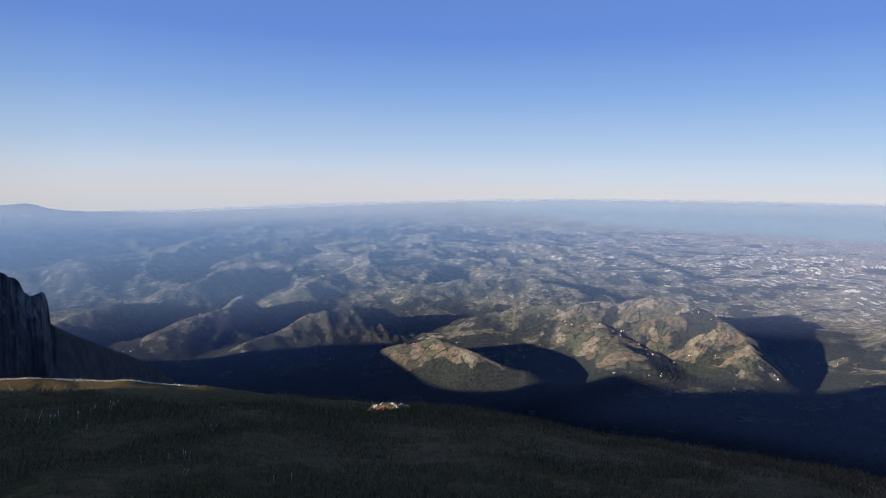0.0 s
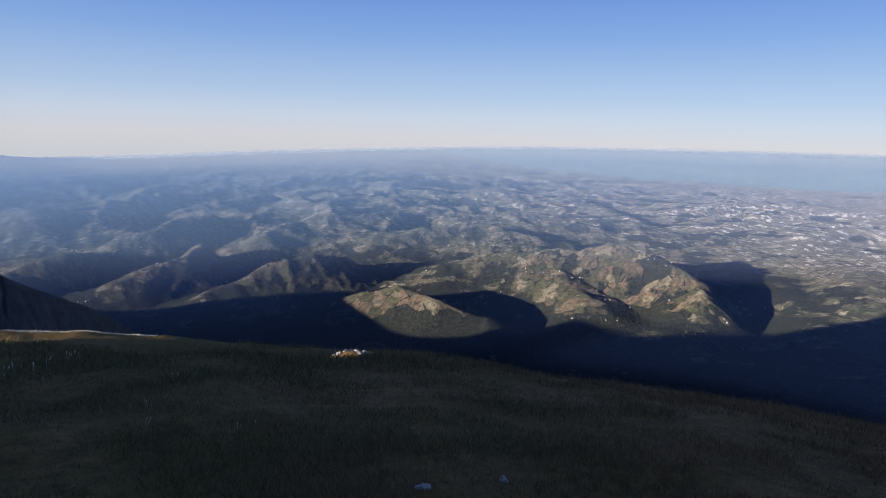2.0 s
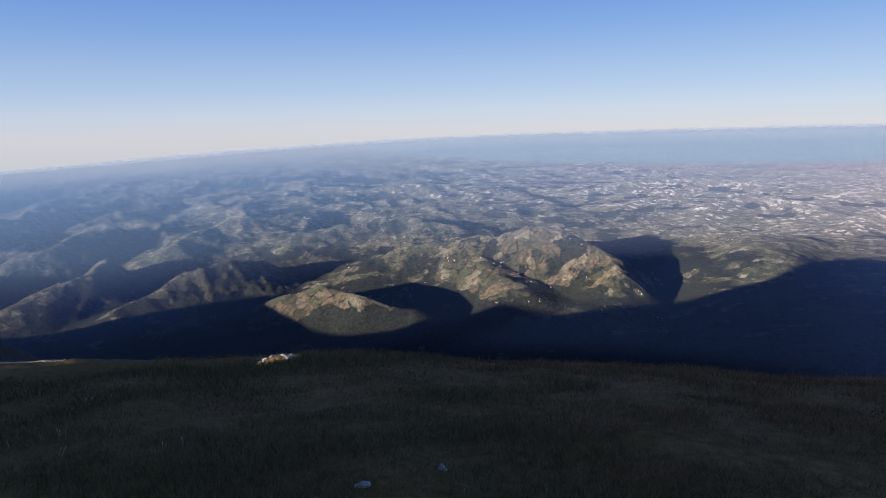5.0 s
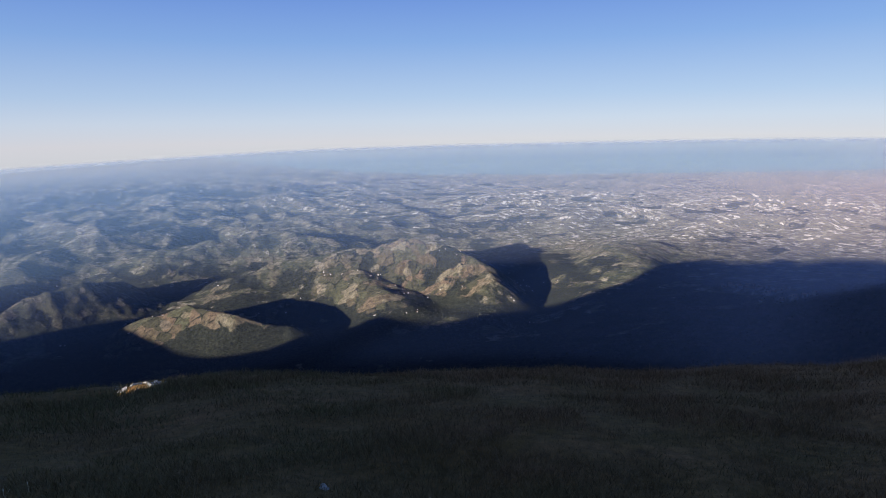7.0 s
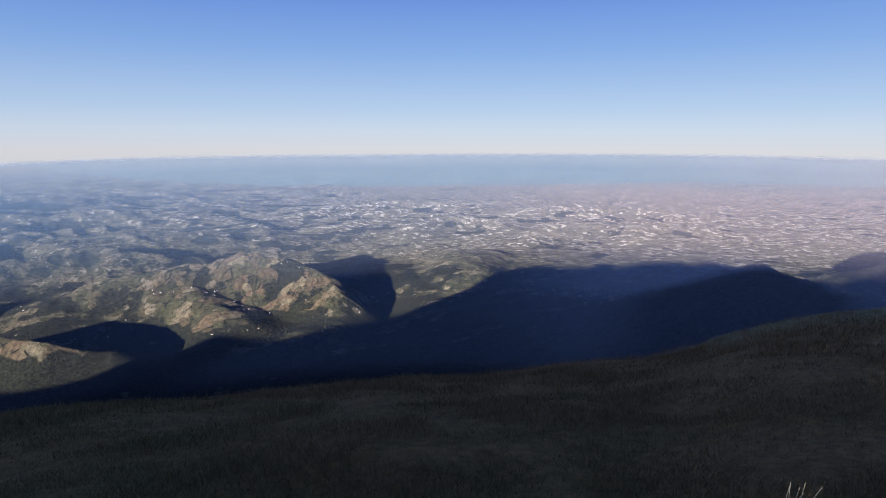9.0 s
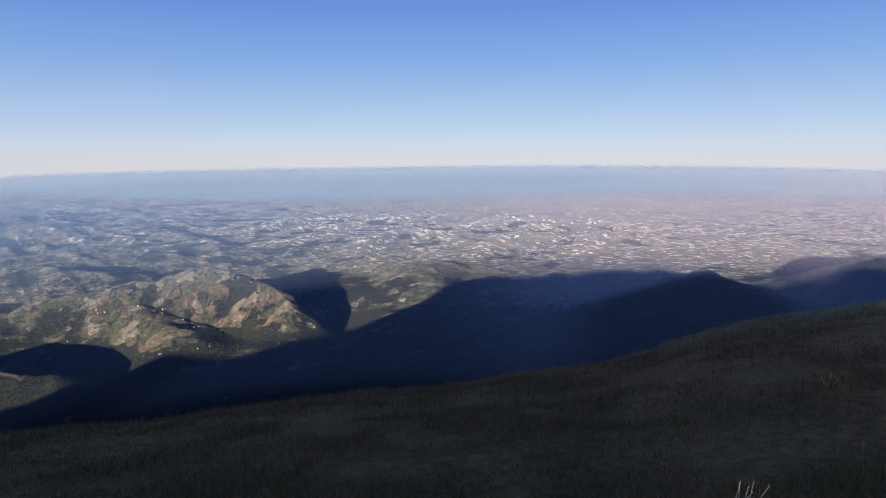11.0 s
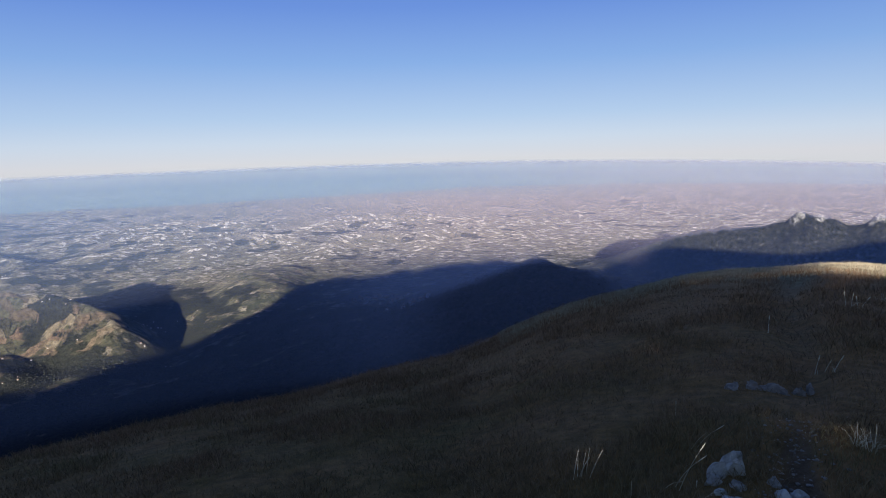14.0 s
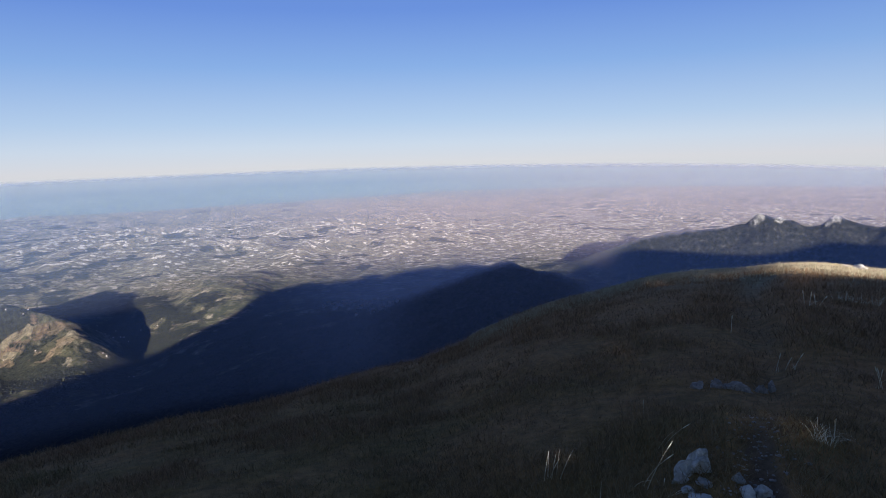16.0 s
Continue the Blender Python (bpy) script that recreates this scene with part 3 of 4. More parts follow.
def haze_layers(first, last, label):
    """Stacked tinted sheets standing in for haze over the land and the far ridge."""
    t, k = np.meshgrid(np.linspace(first, last, 2 * int(first - last)), np.linspace(0, 1, 80))
    level = -40.0
    rim = -smooth(HAZE_RIM, t)
    bank = np.interp(t, [16, 29], [0.36, 0.02])         # how far the sheets reach over the horizon, to soften its edge
    far = (EYE - level) / np.tan(np.radians(rim - bank))
    r = 75 * (far / 75) ** k
    x, y = polar(t, r)
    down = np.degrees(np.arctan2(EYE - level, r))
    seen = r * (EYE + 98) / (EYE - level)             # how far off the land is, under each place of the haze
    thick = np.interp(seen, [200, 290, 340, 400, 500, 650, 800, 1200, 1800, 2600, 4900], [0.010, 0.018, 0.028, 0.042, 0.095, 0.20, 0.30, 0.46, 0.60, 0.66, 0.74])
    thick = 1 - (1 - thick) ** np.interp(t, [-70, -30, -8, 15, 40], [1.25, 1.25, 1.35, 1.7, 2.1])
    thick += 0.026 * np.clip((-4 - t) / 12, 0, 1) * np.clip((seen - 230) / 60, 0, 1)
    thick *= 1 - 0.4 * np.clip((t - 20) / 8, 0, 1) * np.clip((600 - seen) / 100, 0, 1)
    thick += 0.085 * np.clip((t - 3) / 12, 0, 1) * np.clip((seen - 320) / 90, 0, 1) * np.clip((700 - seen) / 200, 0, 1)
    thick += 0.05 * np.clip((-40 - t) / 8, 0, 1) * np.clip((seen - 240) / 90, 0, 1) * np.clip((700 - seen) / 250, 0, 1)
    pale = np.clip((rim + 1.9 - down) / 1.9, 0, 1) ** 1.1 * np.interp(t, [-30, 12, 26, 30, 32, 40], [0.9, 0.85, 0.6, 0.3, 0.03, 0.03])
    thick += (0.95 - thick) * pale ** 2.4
    # less haze painted below the outlines of the ridge and of the shoulder
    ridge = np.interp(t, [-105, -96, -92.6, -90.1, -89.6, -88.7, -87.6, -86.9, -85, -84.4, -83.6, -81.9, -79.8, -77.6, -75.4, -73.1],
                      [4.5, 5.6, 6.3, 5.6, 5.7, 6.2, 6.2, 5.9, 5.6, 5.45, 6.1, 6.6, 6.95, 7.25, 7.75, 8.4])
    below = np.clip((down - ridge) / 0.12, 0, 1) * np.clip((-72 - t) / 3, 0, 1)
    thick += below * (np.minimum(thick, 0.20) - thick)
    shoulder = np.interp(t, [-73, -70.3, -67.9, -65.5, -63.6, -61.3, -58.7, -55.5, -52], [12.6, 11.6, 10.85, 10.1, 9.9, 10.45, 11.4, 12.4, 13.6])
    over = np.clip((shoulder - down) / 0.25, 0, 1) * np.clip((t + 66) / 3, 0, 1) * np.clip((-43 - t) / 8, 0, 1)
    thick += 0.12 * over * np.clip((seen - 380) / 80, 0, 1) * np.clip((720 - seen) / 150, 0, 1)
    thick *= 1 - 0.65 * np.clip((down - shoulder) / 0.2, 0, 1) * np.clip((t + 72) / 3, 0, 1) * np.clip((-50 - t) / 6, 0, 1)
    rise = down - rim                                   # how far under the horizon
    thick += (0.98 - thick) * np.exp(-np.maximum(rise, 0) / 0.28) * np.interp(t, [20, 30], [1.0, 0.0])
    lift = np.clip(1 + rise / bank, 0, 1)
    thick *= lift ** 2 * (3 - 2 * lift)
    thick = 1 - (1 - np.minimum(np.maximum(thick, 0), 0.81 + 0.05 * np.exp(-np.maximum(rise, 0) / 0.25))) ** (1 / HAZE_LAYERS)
    # pink of the low sun's scattered light, put into the sheets' colour to the right
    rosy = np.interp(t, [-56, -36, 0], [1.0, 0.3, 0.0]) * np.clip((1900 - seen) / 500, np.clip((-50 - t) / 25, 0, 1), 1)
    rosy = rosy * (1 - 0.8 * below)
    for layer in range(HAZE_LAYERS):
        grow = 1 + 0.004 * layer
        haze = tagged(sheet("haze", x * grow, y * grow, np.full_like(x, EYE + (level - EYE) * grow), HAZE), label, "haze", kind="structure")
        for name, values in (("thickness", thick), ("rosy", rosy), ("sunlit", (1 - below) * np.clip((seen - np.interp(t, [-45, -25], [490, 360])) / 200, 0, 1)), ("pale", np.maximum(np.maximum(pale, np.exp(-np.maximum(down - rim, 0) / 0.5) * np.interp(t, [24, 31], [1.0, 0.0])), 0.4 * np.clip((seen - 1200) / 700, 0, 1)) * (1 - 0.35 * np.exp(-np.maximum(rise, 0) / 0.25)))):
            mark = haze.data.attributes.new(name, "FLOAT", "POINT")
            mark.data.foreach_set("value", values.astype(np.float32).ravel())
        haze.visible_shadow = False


haze_layers(62, -115, "see-through sheets tinted as thin blue haze over the distant land")

# the lone far mountain
t, k = np.meshgrid(np.linspace(60, 16, 260), np.linspace(0, 1, 30))
away = 1850 + 300 * (k - 0.5)
off = np.abs(k - 0.5) * 300
high = EYE + 1850 * np.tan(np.radians(smooth(PEAK + [(25, -2.85), (21, -3.0), (16, -3.2)], t) - 0.015))
x, y = polar(t, away)
z = high - 0.16 * off + np.minimum(off / 60, 1) * 3.0 * ridged(x / 60, y / 60, 4, 251)
tagged(sheet("mountain", x, y, np.maximum(z, -112), LAND), "hazy lone mountain on the horizon", "mountain", kind="structure")

# airlight between the slope and the valley, painted with one tinted see-through sheet
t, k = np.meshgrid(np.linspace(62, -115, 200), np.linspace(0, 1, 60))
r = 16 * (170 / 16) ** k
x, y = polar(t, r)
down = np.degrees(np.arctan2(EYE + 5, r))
veil = tagged(sheet("haze", x, y, np.full_like(x, -5.0), HAZE), "see-through sheet tinted as faint blue air over the valley", "haze", kind="structure")
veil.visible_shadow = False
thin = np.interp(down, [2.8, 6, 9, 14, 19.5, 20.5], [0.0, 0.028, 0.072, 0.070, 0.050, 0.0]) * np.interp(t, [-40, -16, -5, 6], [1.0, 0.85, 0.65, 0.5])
# thinned where sun through the summit ridge's notch would streak the sheet
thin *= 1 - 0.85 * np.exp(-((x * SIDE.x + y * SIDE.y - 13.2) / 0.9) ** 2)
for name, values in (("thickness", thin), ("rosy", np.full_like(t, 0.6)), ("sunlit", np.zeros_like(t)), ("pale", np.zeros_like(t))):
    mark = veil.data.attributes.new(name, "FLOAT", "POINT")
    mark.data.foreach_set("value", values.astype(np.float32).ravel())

# ---- the mountain ----
RIM = [(180, -6), (140, -6), (100, -7), (60, -10), (35.5, -15.75), (29.9, -16.7), (23.2, -17.8), (16.7, -18.45), (6.6, -19.8), (-4, -20.2), (-12, -21.3), (-24, -21.5),
       (-34, -21.0), (-42, -20.6), (-48, -19.5), (-52.4, -18.8), (-58, -17.3), (-62.7, -15.3), (-68.6, -13.1), (-72, -12.2), (-76, -11.05),
       (-82.7, -10.0), (-88.8, -9.25), (-92.8, -9.4), (-110, -8), (-140, -6), (-180, -6)]
RIM_AWAY = [(180, 30), (100, 25), (35, 19), (20, 17), (0, 17), (-30, 16), (-50, 20), (-62, 27), (-72, 34), (-85, 40), (-140, 36), (-180, 30)]


def slope_height(x, y):
    """The grass slope under the camera, falling off past its rim."""
    r = np.hypot(x, y)
    turn = np.degrees(np.arctan2(-x, y))
    edge = smooth(RIM_AWAY, turn)
    fall = EYE / edge ** 2
    lean = np.tan(np.radians(-smooth(RIM, turn))) - 2 * EYE / edge
    across, along = x * SIDE.x + y * SIDE.y, x * DOWN.x + y * DOWN.y
    # troughs added in the shaded slope so that sun reaches the stone heap and rim
    sun_trough = 0.95 * np.exp(-((across - 13.1) / 1.25) ** 2) * np.clip((7.6 - along) / 1.6, 0, 1) * np.clip((along + 60) / 20, 0, 1)
    sun_trough = sun_trough + 0.4 * np.exp(-((across - 17.2) / 1.8) ** 2) * np.clip(-along / 3, 0, 1) * np.clip((along + 60) / 20, 0, 1)
    # rim raised a little to catch the sun
    lip = 0.24 * np.exp(-((r - edge) / 0.9) ** 2) * np.clip((turn - 16) / 5, 0, 1) * np.clip((60 - turn) / 10, 0, 1)
    return lip - lean * r - fall * r * r - 0.012 * np.maximum(0, r - 1.35 * edge) ** 2 - sun_trough


TRAIL = [(3.2, 0.27), (3.71, 0.30), (4.58, 0.37), (5.58, 0.42), (7.44, 0.48), (11.14, 1.07), (15.2, 1.65), (21.4, 1.95)]


def on_path(x, y):
    """1 on the worn footpath, 0 off it."""
    near = np.full_like(x, 99.0)
    for (x0, y0), (x1, y1) in zip(TRAIL[:-1], TRAIL[1:]):
        dx, dy = x1 - x0, y1 - y0
        t = np.clip(((x - x0) * dx + (y - y0) * dy) / (dx * dx + dy * dy), 0, 1)
        near = np.minimum(near, np.hypot(x - x0 - t * dx, y - y0 - t * dy))
    return np.clip((0.21 + 0.05 * grain(x * 5, y * 5, 9) - near) / 0.16, 0, 1) * np.clip((x - 1) / 2, 0, 1) * np.interp(np.hypot(x, y), [3.9, 4.7, 5.8, 7.5], [0.85, 0.5, 0.25, 0.0])


def furrow(x, y):
    """1 along the groove that the path has worn higher up the slope."""
    near = np.full_like(x, 99.0)
    for (x0, y0), (x1, y1) in zip(TRAIL[3:-1], TRAIL[4:]):
        dx, dy = x1 - x0, y1 - y0
        t = np.clip(((x - x0) * dx + (y - y0) * dy) / (dx * dx + dy * dy), 0, 1)
        near = np.minimum(near, np.hypot(x - x0 - t * dx, y - y0 - t * dy))
    return np.exp(-(near / (0.2 + 0.012 * np.hypot(x, y))) ** 2) * np.clip((x - 5) / 2, 0, 1)


def slope_detail(x, y):
    r = np.hypot(x, y)
    soft = np.clip(r / 4, 0, 1)
    return soft * (0.06 * fbm(x / 2.2, y / 2.2, 3, 81) + 0.035 * fbm(x / 0.8, y / 0.8, 3, 91)) - 0.07 * on_path(x, y) - 0.17 * furrow(x, y)


def ground(turn, r):
    """The place on the grass slope at that turn and distance."""
    x, y = polar(np.array([float(turn)]), np.array([float(r)]))
    return Vector((x[0], y[0], (slope_height(x, y) + slope_detail(x, y))[0]))


t, r = np.meshgrid(np.concatenate([np.linspace(45, -102, 430), np.linspace(-104, -312, 60)]), np.concatenate([[0.0], np.geomspace(0.6, 60, 200), np.linspace(62, 130, 24)]))
x, y = polar(t, r)
slope = tagged(sheet("slope", x, y, slope_height(x, y) + slope_detail(x, y), GRASS, close=True), "dark grass slope of the mountain in shade", "mountainside", kind="structure")
mark = slope.data.attributes.new("path", "FLOAT", "POINT")
mark.data.foreach_set("value", on_path(x, y).astype(np.float32).ravel())

# the unseen summit ridge behind, its skyline shaped to throw the long shadow over the valley
SHADE_RIGHT = [(-500, -4), (-350, 3), (-300, 4.5), (-280, 8.3), (-261, 5), (-241, 1.9), (-223, 2.5), (-206, 4.7), (-184, 7.8), (-169, 9.3), (-145, 4.9), (-128, -2),
               (-118, -5), (-108, -7.5), (-95, -7.2), (-79, -6), (-67, -1), (-55, 3), (-45, 4.5), (-34, 1.6), (-27, -0.8)]
# dips cut into the skyline to let sun onto a tuft, the heap and the rim
SHADE_HERE = [(-24, -1.4), (-20, -0.6), (-16, 0.35), (-13, 0.93), (-11, 1.08), (-9.2, 1.08), (-8, 1.06), (-7.2, 1.0), (-6.3, 1.08), (-4.5, 1.08), (-3.15, 0.78), (-2.84, 0.65), (-2.76, 0.48), (-2.50, 0.48), (-2.40, 0.60), (-1.7, 0.54), (-0.85, 0.355), (0, 0.24),
              (1.7, 0.1), (4.7, -0.28), (6.1, -0.48), (9.5, -1.0), (12.2, -1.7), (12.8, -2.8), (13.5, -2.9), (14.1, -2.1), (15, -2.4), (15.7, -3.05), (16.3, -3.35), (16.9, -3.5), (17.6, -3.6), (18.3, -3.75), (19.2, -3.9), (21, -4.6), (24, -5.0)]
SHADE_LEFT = [(28, -3.6), (33, -3), (45, -5.3), (60, -6.8), (85, -8), (100, -10), (105, -12.9), (108, -18), (116, -25), (127, -31.4), (138, -38), (162, -45), (176, -49), (192, -50), (204, -50), (212, -50.5),
              (217, -54), (222, -61), (230, -64.5), (240, -67), (256, -68), (278, -65), (298, -62), (312, -61.5), (326, -62), (337, -66), (345, -74), (365, -85), (420, -96)]
SHADE = SHADE_RIGHT + SHADE_HERE + SHADE_LEFT
u, v = np.meshgrid(np.concatenate([np.arange(-500, -60, 3), np.arange(-60, 60, 0.5), np.arange(60, 430, 4)]), np.concatenate([np.linspace(-300, -34, 30), np.linspace(-30, -3, 10)]))
h = smooth(SHADE, u) - v * math.tan(SUN_HIGH)
z = h - np.where(v > -30, 0.0022 * (v + 30) ** 2, 0.75 * (-30 - v) + 6 * (fbm(u / 40, v / 40, 3, 5)) * np.clip((-34 - v) / 60, 0, 1))
z = np.maximum(z, -108)
x, y = u * SIDE.x + v * DOWN.x, u * SIDE.y + v * DOWN.y
tagged(sheet("summit_ridge", x, y, z, GRASS), "unseen summit ridge shaped to cast the shadow on slope and valley", "mountain ridge", kind="structure")

# the dark spur with its crag
t, k = np.meshgrid(np.concatenate([np.linspace(60, 37, 24), np.linspace(36.8, 30, 100), np.linspace(29.8, 12, 80)]), np.linspace(0, 1, 81))
SPUR = [(60, -6), (38, -6.6), (35.5, -7.2), (34.6, -7.75), (34.1, -8.2), (33.85, -8.9), (33.5, -9.2), (33.1, -9.2), (32.75, -9.0), (32.5, -9.2), (32.3, -9.95), (32.2, -11.4), (31.8, -11.75), (30.1, -12.75), (27.4, -14.1), (25.35, -15.25), (24.1, -16.15), (23.2, -17.0), (20, -18.5), (12, -24)]
SPUR_AWAY = [(60, 60), (35, 75), (32, 80), (28, 95), (23, 130), (12, 160)]
away = smooth(SPUR_AWAY, t)
top = EYE + away * np.tan(np.radians(np.interp(t, [p[0] for p in SPUR[::-1]], [p[1] for p in SPUR[::-1]])))
rock = np.clip((t - 31.9) / 0.5, 0, 1)
r = away + (k - 0.5) * 60 + (0.3 + rock) * (0.9 * ridged(t / 0.9, k * 22, 4, 261) + 0.5 * fbm(t / 0.3, k * 60, 3, 265))
x, y = polar(t, r)
off = np.abs(k - 0.5) * 60
pillar = rock * np.clip(ridged(t / 1.1, t * 0 + 3, 3, 19), -0.6, 1)               # upright faces between gullies
z = top - off * 0.75 - rock * np.minimum(off * (2.0 - 0.5 * pillar), 2.4 + 0.6 * pillar) + np.minimum(1, off / 5) * ((0.9 + 0.9 * rock) * fbm(x / 6, y / 6, 5, 15, 0.62) + 1.5 * rock * ridged(x / 3.0, y / 3.0, 4, 25))
spur = tagged(sheet("spur", x, y, z, CLIFF), "dark rocky mountain spur with a crag", "mountain spur", kind="structure")
mark = spur.data.attributes.new("rock", "FLOAT", "POINT")
mark.data.foreach_set("value", (rock * np.clip(1.4 - (top - z) / 3.5 + 0.6 * fbm(x / 3, y / 3, 3, 27), 0, 1)).astype(np.float32).ravel())


# ---- small materials ----
def blade_material(name, low, high):
    m, n, l, b = material(name, 0.7)
    spread = put(n, l, "ShaderNodeNewGeometry").outputs["Random Per Island"]
    l.new(ramp(n, l, spread, [(0.0, low), (1.0, high)]), b.inputs["Base Color"])
    return m


def plain_material(name, low, high, scale, rough=0.8):
    m, n, l, b = material(name, rough)
    pos = put(n, l, "ShaderNodeTexCoord").outputs["Object"]
    a = put(n, l, "ShaderNodeTexNoise", Vector=pos, Scale=scale, Detail=5.0).outputs[0]
    who = put(n, l, "ShaderNodeObjectInfo").outputs["Random"]
    both = maths(n, l, "ADD", maths(n, l, "MULTIPLY", a, 0.6), maths(n, l, "MULTIPLY", who, 0.4))
    l.new(ramp(n, l, both, [(0.25, low), (0.75, high)]), b.inputs["Base Color"])
    return m


def drier_east(m):
    """Greener on one side of the slope, browner on the other."""
    n, l = m.node_tree.nodes, m.node_tree.links
    east = put(n, l, "ShaderNodeSeparateXYZ", Vector=put(n, l, "ShaderNodeNewGeometry").outputs["Position"]).outputs["X"]
    patch = put(n, l, "ShaderNodeTexNoise", Vector=put(n, l, "ShaderNodeNewGeometry").outputs["Position"], Scale=0.5, Detail=4.0).outputs[0]
    far = maths(n, l, "MULTIPLY_ADD", east, 0.03, patch)
    tint = ramp(n, l, far, [(0.40, (0.76, 0.88, 0.66)), (0.75, (1.12, 0.97, 0.95))])
    l.new(mix(n, l, 1.0, n["Principled BSDF"].inputs["Base Color"].links[0].from_socket, tint, "MULTIPLY"), n["Principled BSDF"].inputs["Base Color"])


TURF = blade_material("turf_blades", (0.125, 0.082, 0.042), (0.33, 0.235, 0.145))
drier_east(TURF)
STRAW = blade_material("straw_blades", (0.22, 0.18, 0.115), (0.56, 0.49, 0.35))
# whiter copy of the straw: the rim's sunlit brightness put into its colour
LIT_STRAW = blade_material("lit_straw_blades", (0.40, 0.36, 0.28), (0.85, 0.80, 0.68))
STALK = plain_material("dry_stalk", (0.50, 0.42, 0.29), (0.84, 0.77, 0.63), 30)
LEAF = blade_material("tree_leaves", (0.026, 0.030, 0.018), (0.050, 0.052, 0.033))
ln, ll = LEAF.node_tree.nodes, LEAF.node_tree.links
stand = put(ln, ll, "ShaderNodeTexNoise", Vector=put(ln, ll, "ShaderNodeNewGeometry").outputs["Position"], Scale=0.12, Detail=5.0, Roughness=0.65).outputs[0]
ll.new(mix(ln, ll, 1.0, ln["Principled BSDF"].inputs["Base Color"].links[0].from_socket, ramp(ln, ll, stand, [(0.35, (0.55, 0.6, 0.6)), (0.68, (1.5, 1.4, 1.2))]), "MULTIPLY"),
       ln["Principled BSDF"].inputs["Base Color"])
PLASTER = plain_material("plaster", (0.36, 0.33, 0.29), (0.62, 0.58, 0.52), 3)
ROOF = plain_material("roof_tiles", (0.22, 0.12, 0.08), (0.40, 0.26, 0.19), 6)


def raw(name, points, faces, mat):
    me = bpy.data.meshes.new(name)
    me.from_pydata(points, [], faces)
    me.materials.append(mat)
    return me


def part(name, me, parent, label=""):
    ob = new(name, me)
    ob.parent = parent
    return tagged(ob, label)


# ---- woods on the nearer hills ----
def build_trees():
    """Tree crowns and small clumps of them, as lumpy many-sided shapes."""
    rng = np.random.default_rng(4)
    count = 330000
    turn = rng.uniform(-94, 39, count)
    r = np.sqrt(rng.uniform(215 ** 2, 620 ** 2, count))
    x, y = polar(turn, r)
    z, cover = on_land(turn, r)
    keep = cover + rng.uniform(-0.05, 0.05, count) + 0.20 * fbm(x / 3.5, y / 3.5, 2, 321) > 0.66
    line = (np.abs(fbm(x / 15, y / 15, 2, 301)) < 0.045) & (rng.uniform(0, 1, count) < 0.8)
    lone = line | (rng.uniform(0, 1, count) < 0.04) & (cover > 0.3)
    keep = (keep & (rng.uniform(0, 1, count) < np.clip(1.15 - r / 620, 0.2, 0.8))) | lone
    # the wooded foot of the mountain is thinned: crowns there are wider
    foot = (r < 345) & (turn < -9)
    keep &= ~foot | (rng.uniform(0, 1, count) < 0.3)
    x, y, z, r, foot = x[keep], y[keep], z[keep], r[keep], foot[keep]
    ball = np.array([(1, 0, 0), (0, 1, 0), (-1, 0, 0), (0, -1, 0), (0, 0, 1), (0, 0, -1)], float)
    tris = np.array([(0, 1, 4), (1, 2, 4), (2, 3, 4), (3, 0, 4), (1, 0, 5), (2, 1, 5), (3, 2, 5), (0, 3, 5)])
    n = len(x)
    size = rng.uniform(0.13, 0.36, (n, 1, 1)) * np.where(rng.uniform(0, 1, (n, 1, 1)) < 0.1, 1.5, 1) * np.where(foot, 1.8, 1.0)[:, None, None]
    spin = rng.uniform(0, 2 * np.pi, (n, 1))
    pts = np.stack([ball[None, :, 0] * np.cos(spin) - ball[None, :, 1] * np.sin(spin), ball[None, :, 0] * np.sin(spin) + ball[None, :, 1] * np.cos(spin),
                    np.repeat(ball[None, :, 2], n, 0)], -1)
    pts = pts * size * rng.uniform(0.55, 1.35, (n, 6, 1)) * np.array([1.0, 1.0, 0.75])
    pts += np.stack([x, y, z], -1)[:, None] + np.concatenate([np.zeros((n, 1, 2)), size * 0.2], -1)
    points, faces = pts.reshape(-1, 3), (tris[None] + (np.arange(n) * 6)[:, None, None]).reshape(-1, 3)
    me = bpy.data.meshes.new("woods")
    me.vertices.add(len(points))
    me.vertices.foreach_set("co", points.astype(np.float32).ravel())
    me.loops.add(faces.size)
    me.loops.foreach_set("vertex_index", faces.astype(np.int32).ravel())
    me.polygons.add(len(faces))
    me.polygons.foreach_set("loop_start", np.arange(0, faces.size, 3, dtype=np.int32))
    me.polygons.foreach_set("loop_total", np.full(len(faces), 3, np.int32))
    me.update(calc_edges=True)
    me.materials.append(LEAF)
    tagged(new("woods", me), "broadleaf woods and hedgerow trees on the hills", "woods", kind="stuff")


build_trees()


